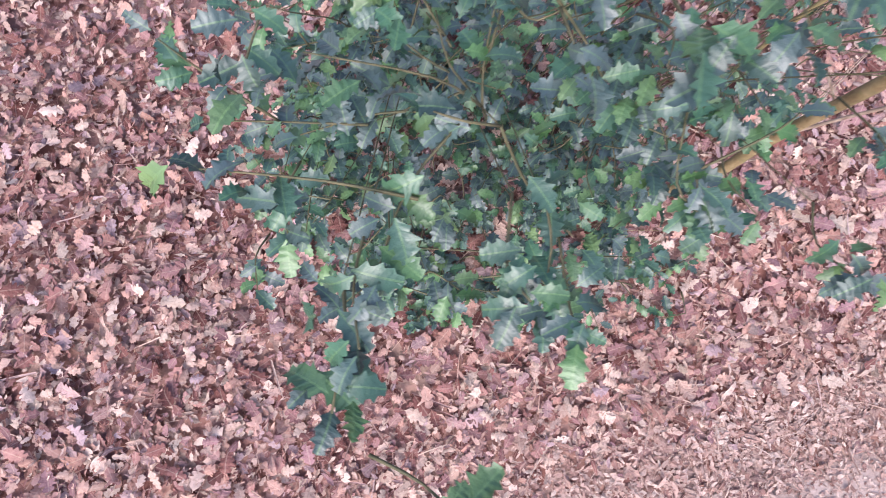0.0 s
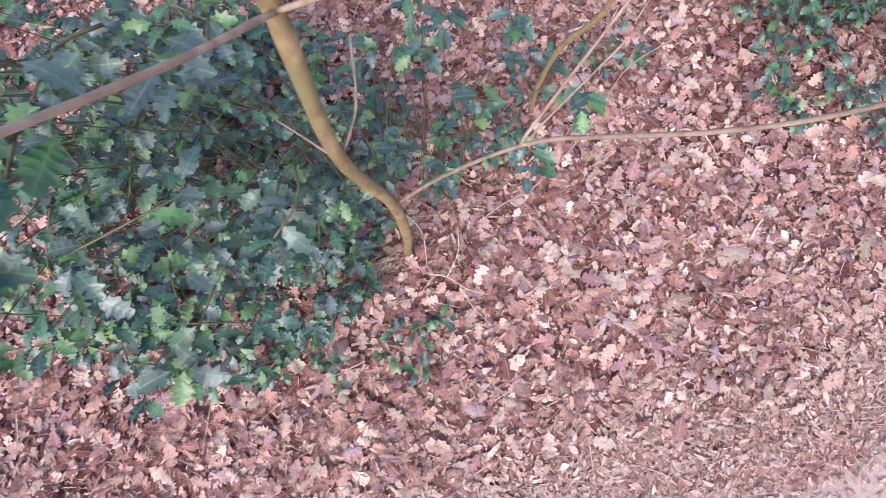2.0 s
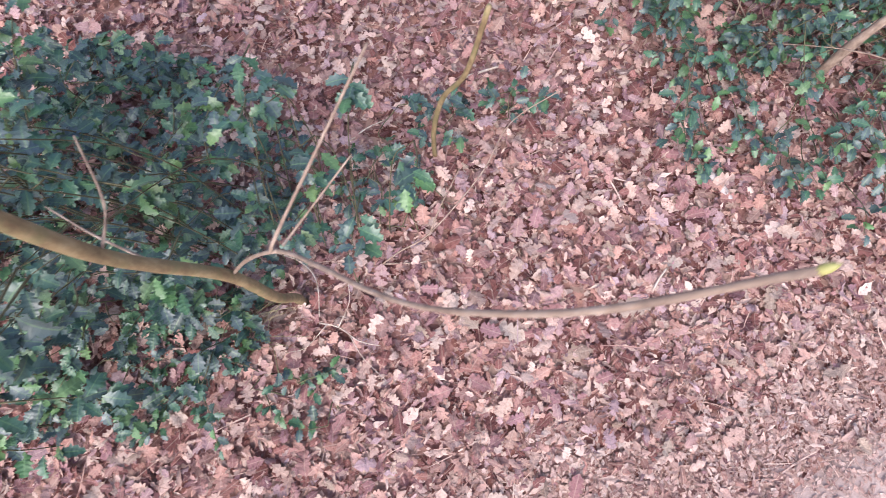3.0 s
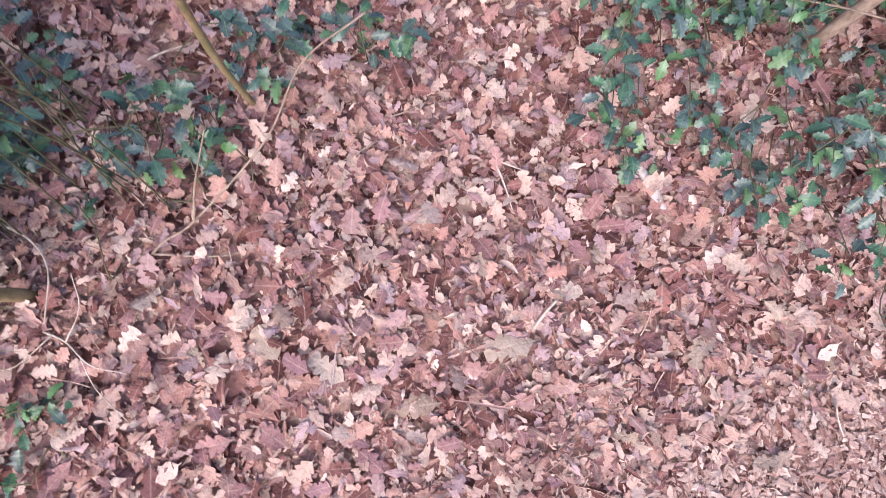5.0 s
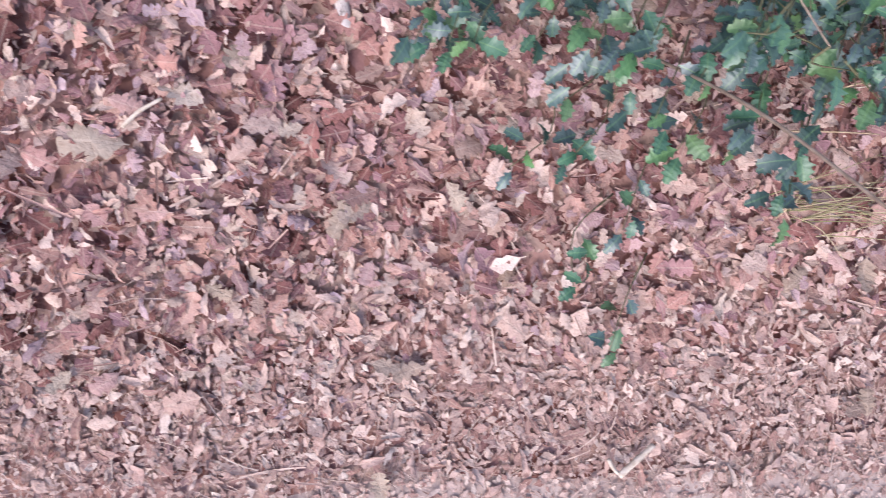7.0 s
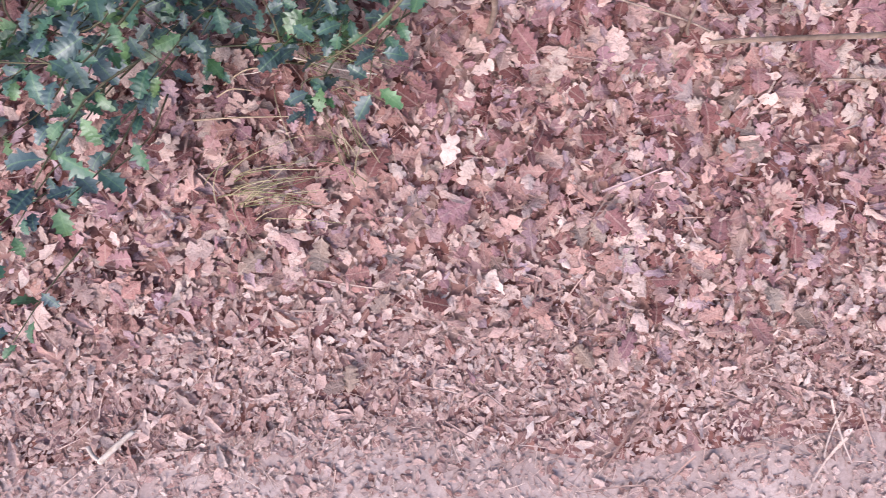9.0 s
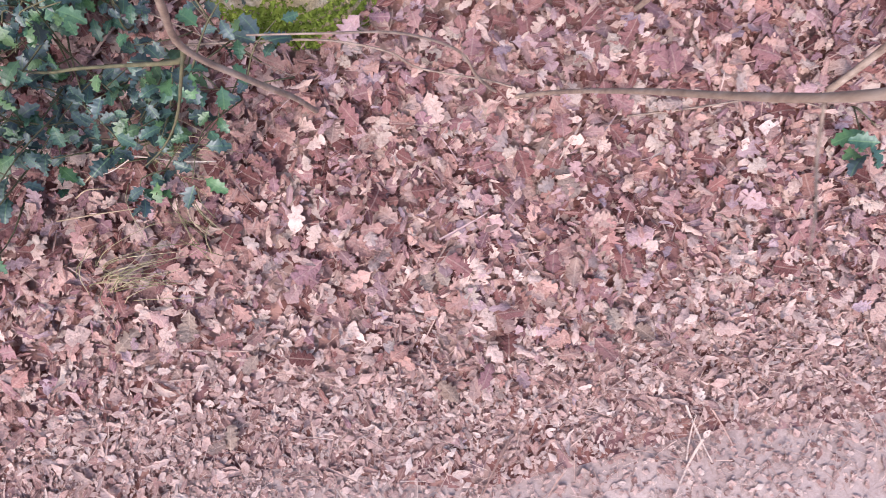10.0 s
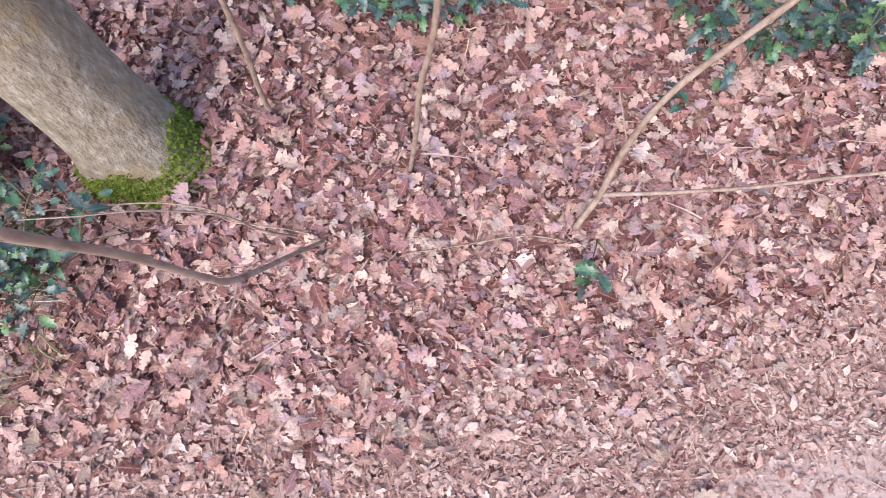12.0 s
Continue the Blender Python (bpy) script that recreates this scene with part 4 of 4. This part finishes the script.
stick("twig", "pale dry forked twigs at a sapling's foot", "twig", [(1.60, 0.56, 0.03), (1.65, 0.545, 0.05), (1.70, 0.51, 0.06), (1.75, 0.50, 0.04)], 0.0018, 0.001, dead_wood, [[(1.65, 0.545, 0.05), (1.68, 0.60, 0.08), (1.68, 0.65, 0.12)], [(1.62, 0.555, 0.04), (1.57, 0.50, 0.04), (1.52, 0.49, 0.03)], [(1.68, 0.52, 0.055), (1.71, 0.47, 0.05), (1.76, 0.42, 0.035)]])

stick("twig", "long thin brown twig lying on fallen leaves", "twig", [(4.331, 1.301, 0.028), (4.448, 1.334, 0.033), (4.565, 1.37, 0.036), (4.637, 1.38, 0.032), (4.745, 1.373, 0.026)], 0.0020, 0.0013, twig_bark)

stick("twig", "thin white forked twig lying beside a holly", "twig", [(3.43, 1.065, 0.045), (3.485, 1.08, 0.06), (3.56, 1.085, 0.055), (3.618, 1.097, 0.045)], 0.0018, 0.0012, dead_wood, [[(3.485, 1.08, 0.06), (3.45, 1.05, 0.055), (3.41, 1.035, 0.045)]])
stick("twig", "dry straw-coloured stalk lying among holly shoots", "twig", [(3.46, 1.14, 0.05), (3.52, 1.16, 0.07), (3.60, 1.14, 0.05)], 0.0016, 0.001, dry_stalk)

stick("twig", "long thin pale twig lying past a mossy tree", "twig", [(3.455, 1.279, 0.03), (3.649, 1.313, 0.05), (3.778, 1.334, 0.055), (3.884, 1.338, 0.04), (3.943, 1.316, 0.045), (4.061, 1.317, 0.04), (4.127, 1.315, 0.03)], 0.0024, 0.0016, twig_bark)
for stalk in ([(3.359, 0.951, 0.04), (3.43, 0.972, 0.055), (3.51, 1.001, 0.04)], [(3.387, 0.996, 0.04), (3.41, 1.012, 0.05), (3.439, 1.021, 0.04)], [(3.393, 1.017, 0.04), (3.43, 1.045, 0.06), (3.473, 1.061, 0.05)]):
    stick("twig", "dry straw-coloured stalk lying beside a holly", "twig", stalk, 0.0016, 0.001, dry_stalk)


def bark_piece():
    line = smooth_line([(2.634, 0.960, 0.050), (2.658, 0.920, 0.056), (2.690, 0.868, 0.046)], 8)
    v, f = tube_arrays(line, 0.012, 0.009, 14, 0.10, 4)
    me = bpy.data.meshes.new("bark_piece")
    me.from_pydata((v - line[0]).tolist(), [], f)
    me.polygons.foreach_set("use_smooth", [True] * len(me.polygons))
    ob = part("birch_log", me, birch_bark)
    ob.location = line[0]
    tagged(ob, "short white birch log half sunk in fallen leaves", "log")


bark_piece()


def grass_tuft(x, y, heading, n, length, seed, label):
    g = np.random.default_rng(seed)
    specs = []
    for i in range(n):
        a = heading + g.normal(0, 0.5)
        s = np.array([x, y, float(bank(x, y))]) + np.append(g.normal(0, 0.025, 2), 0.012)
        ln = length * g.uniform(0.5, 1.1)
        d = np.array([math.cos(a), math.sin(a), 0])
        specs.append((smooth_line([s, s + d * ln * 0.4 + np.array([0, 0, 0.05]), s + d * ln + np.array([0, 0, g.uniform(0.03, 0.06)])], 4), 0.0011, 0.0004, 4))
    ob = part("grass_tuft", tubes("grass_tuft", specs, (x, y, 0)), grass_mat)
    ob.location = (x, y, 0)
    return tagged(ob, label, "grass", "grass tufts", "stuff")


grass_tuft(3.44, 0.86, 0.25, 30, 0.15, 1, "flattened tuft of olive-green grass in leaf litter")
grass_tuft(3.50, 1.10, -0.4, 18, 0.15, 2, "dry straw-coloured grass stalks among holly shoots")
grass_tuft(1.42, 0.55, 0.6, 24, 0.15, 3, "thin green grass blades beneath a holly bush")
grass_tuft(3.62, 0.96, 2.4, 14, 0.10, 4, "thin dry grass stalks in fallen leaves")

# ---- single large fallen leaves ----
oak_meshes = [kind_mesh("fallen_leaf", k, dead_leaf) for k in oak_kinds]
pale_meshes = [kind_mesh("fallen_leaf", k, pale_leaf) for k in oak_kinds[:12]]
g = np.random.default_rng(9)


def fallen_leaf(x, y, size, meshes):
    ob = part("fallen_leaf", meshes[int(g.integers(0, len(meshes)))], None, ground)
    ob.matrix_basis = Matrix.LocRotScale((x, y, ground_z(x, y) + 0.034), Euler((g.normal(0, 0.13) + (math.pi if g.uniform() < 0.3 else 0), g.normal(0, 0.11), g.uniform(0, 6.283))), (size, size, size))


made = 0
while made < 220:
    x, y = g.uniform(0.9, 4.9), g.uniform(0.05, 1.6)
    if 0.1 < path_side(x, y) < 0.9:
        fallen_leaf(x, y, g.uniform(0.042, 0.068), oak_meshes)
        made += 1
# bleached leaves that stand out from the rest
for x, y, size in ((2.335, 0.299, 0.030), (2.961, 0.226, 0.05), (2.943, 0.415, 0.055), (2.406, 0.592, 0.10), (2.768, 0.609, 0.07), (1.971, 0.565, 0.075), (2.081, 0.528, 0.08), (2.245, 0.476, 0.085), (2.348, 0.738, 0.07),
                   (4.243, 1.162, 0.055), (4.188, 1.229, 0.065), (4.043, 0.961, 0.045), (4.102, 0.930, 0.05), (4.013, 0.950, 0.05), (4.439, 0.915, 0.05), (4.801, 1.610, 0.032), (2.905, 0.410, 0.05), (3.675, 0.584, 0.04),
                   (3.698, 0.604, 0.05), (5.045, 0.881, 0.055), (2.785, 0.625, 0.06), (3.597, 0.801, 0.06), (3.489, 0.754, 0.06), (4.372, 0.935, 0.05), (2.919, 0.693, 0.06), (2.507, 0.697, 0.07), (4.23, 1.386, 0.05)):
    fallen_leaf(x, y, size, pale_meshes)
made = 0
while made < 45:
    x, y = g.uniform(0.2, 5.2), g.uniform(0.05, 1.7)
    if 0.02 < path_side(x, y) < 1.1:
        fallen_leaf(x, y, g.uniform(0.032, 0.055), pale_meshes)
        made += 1
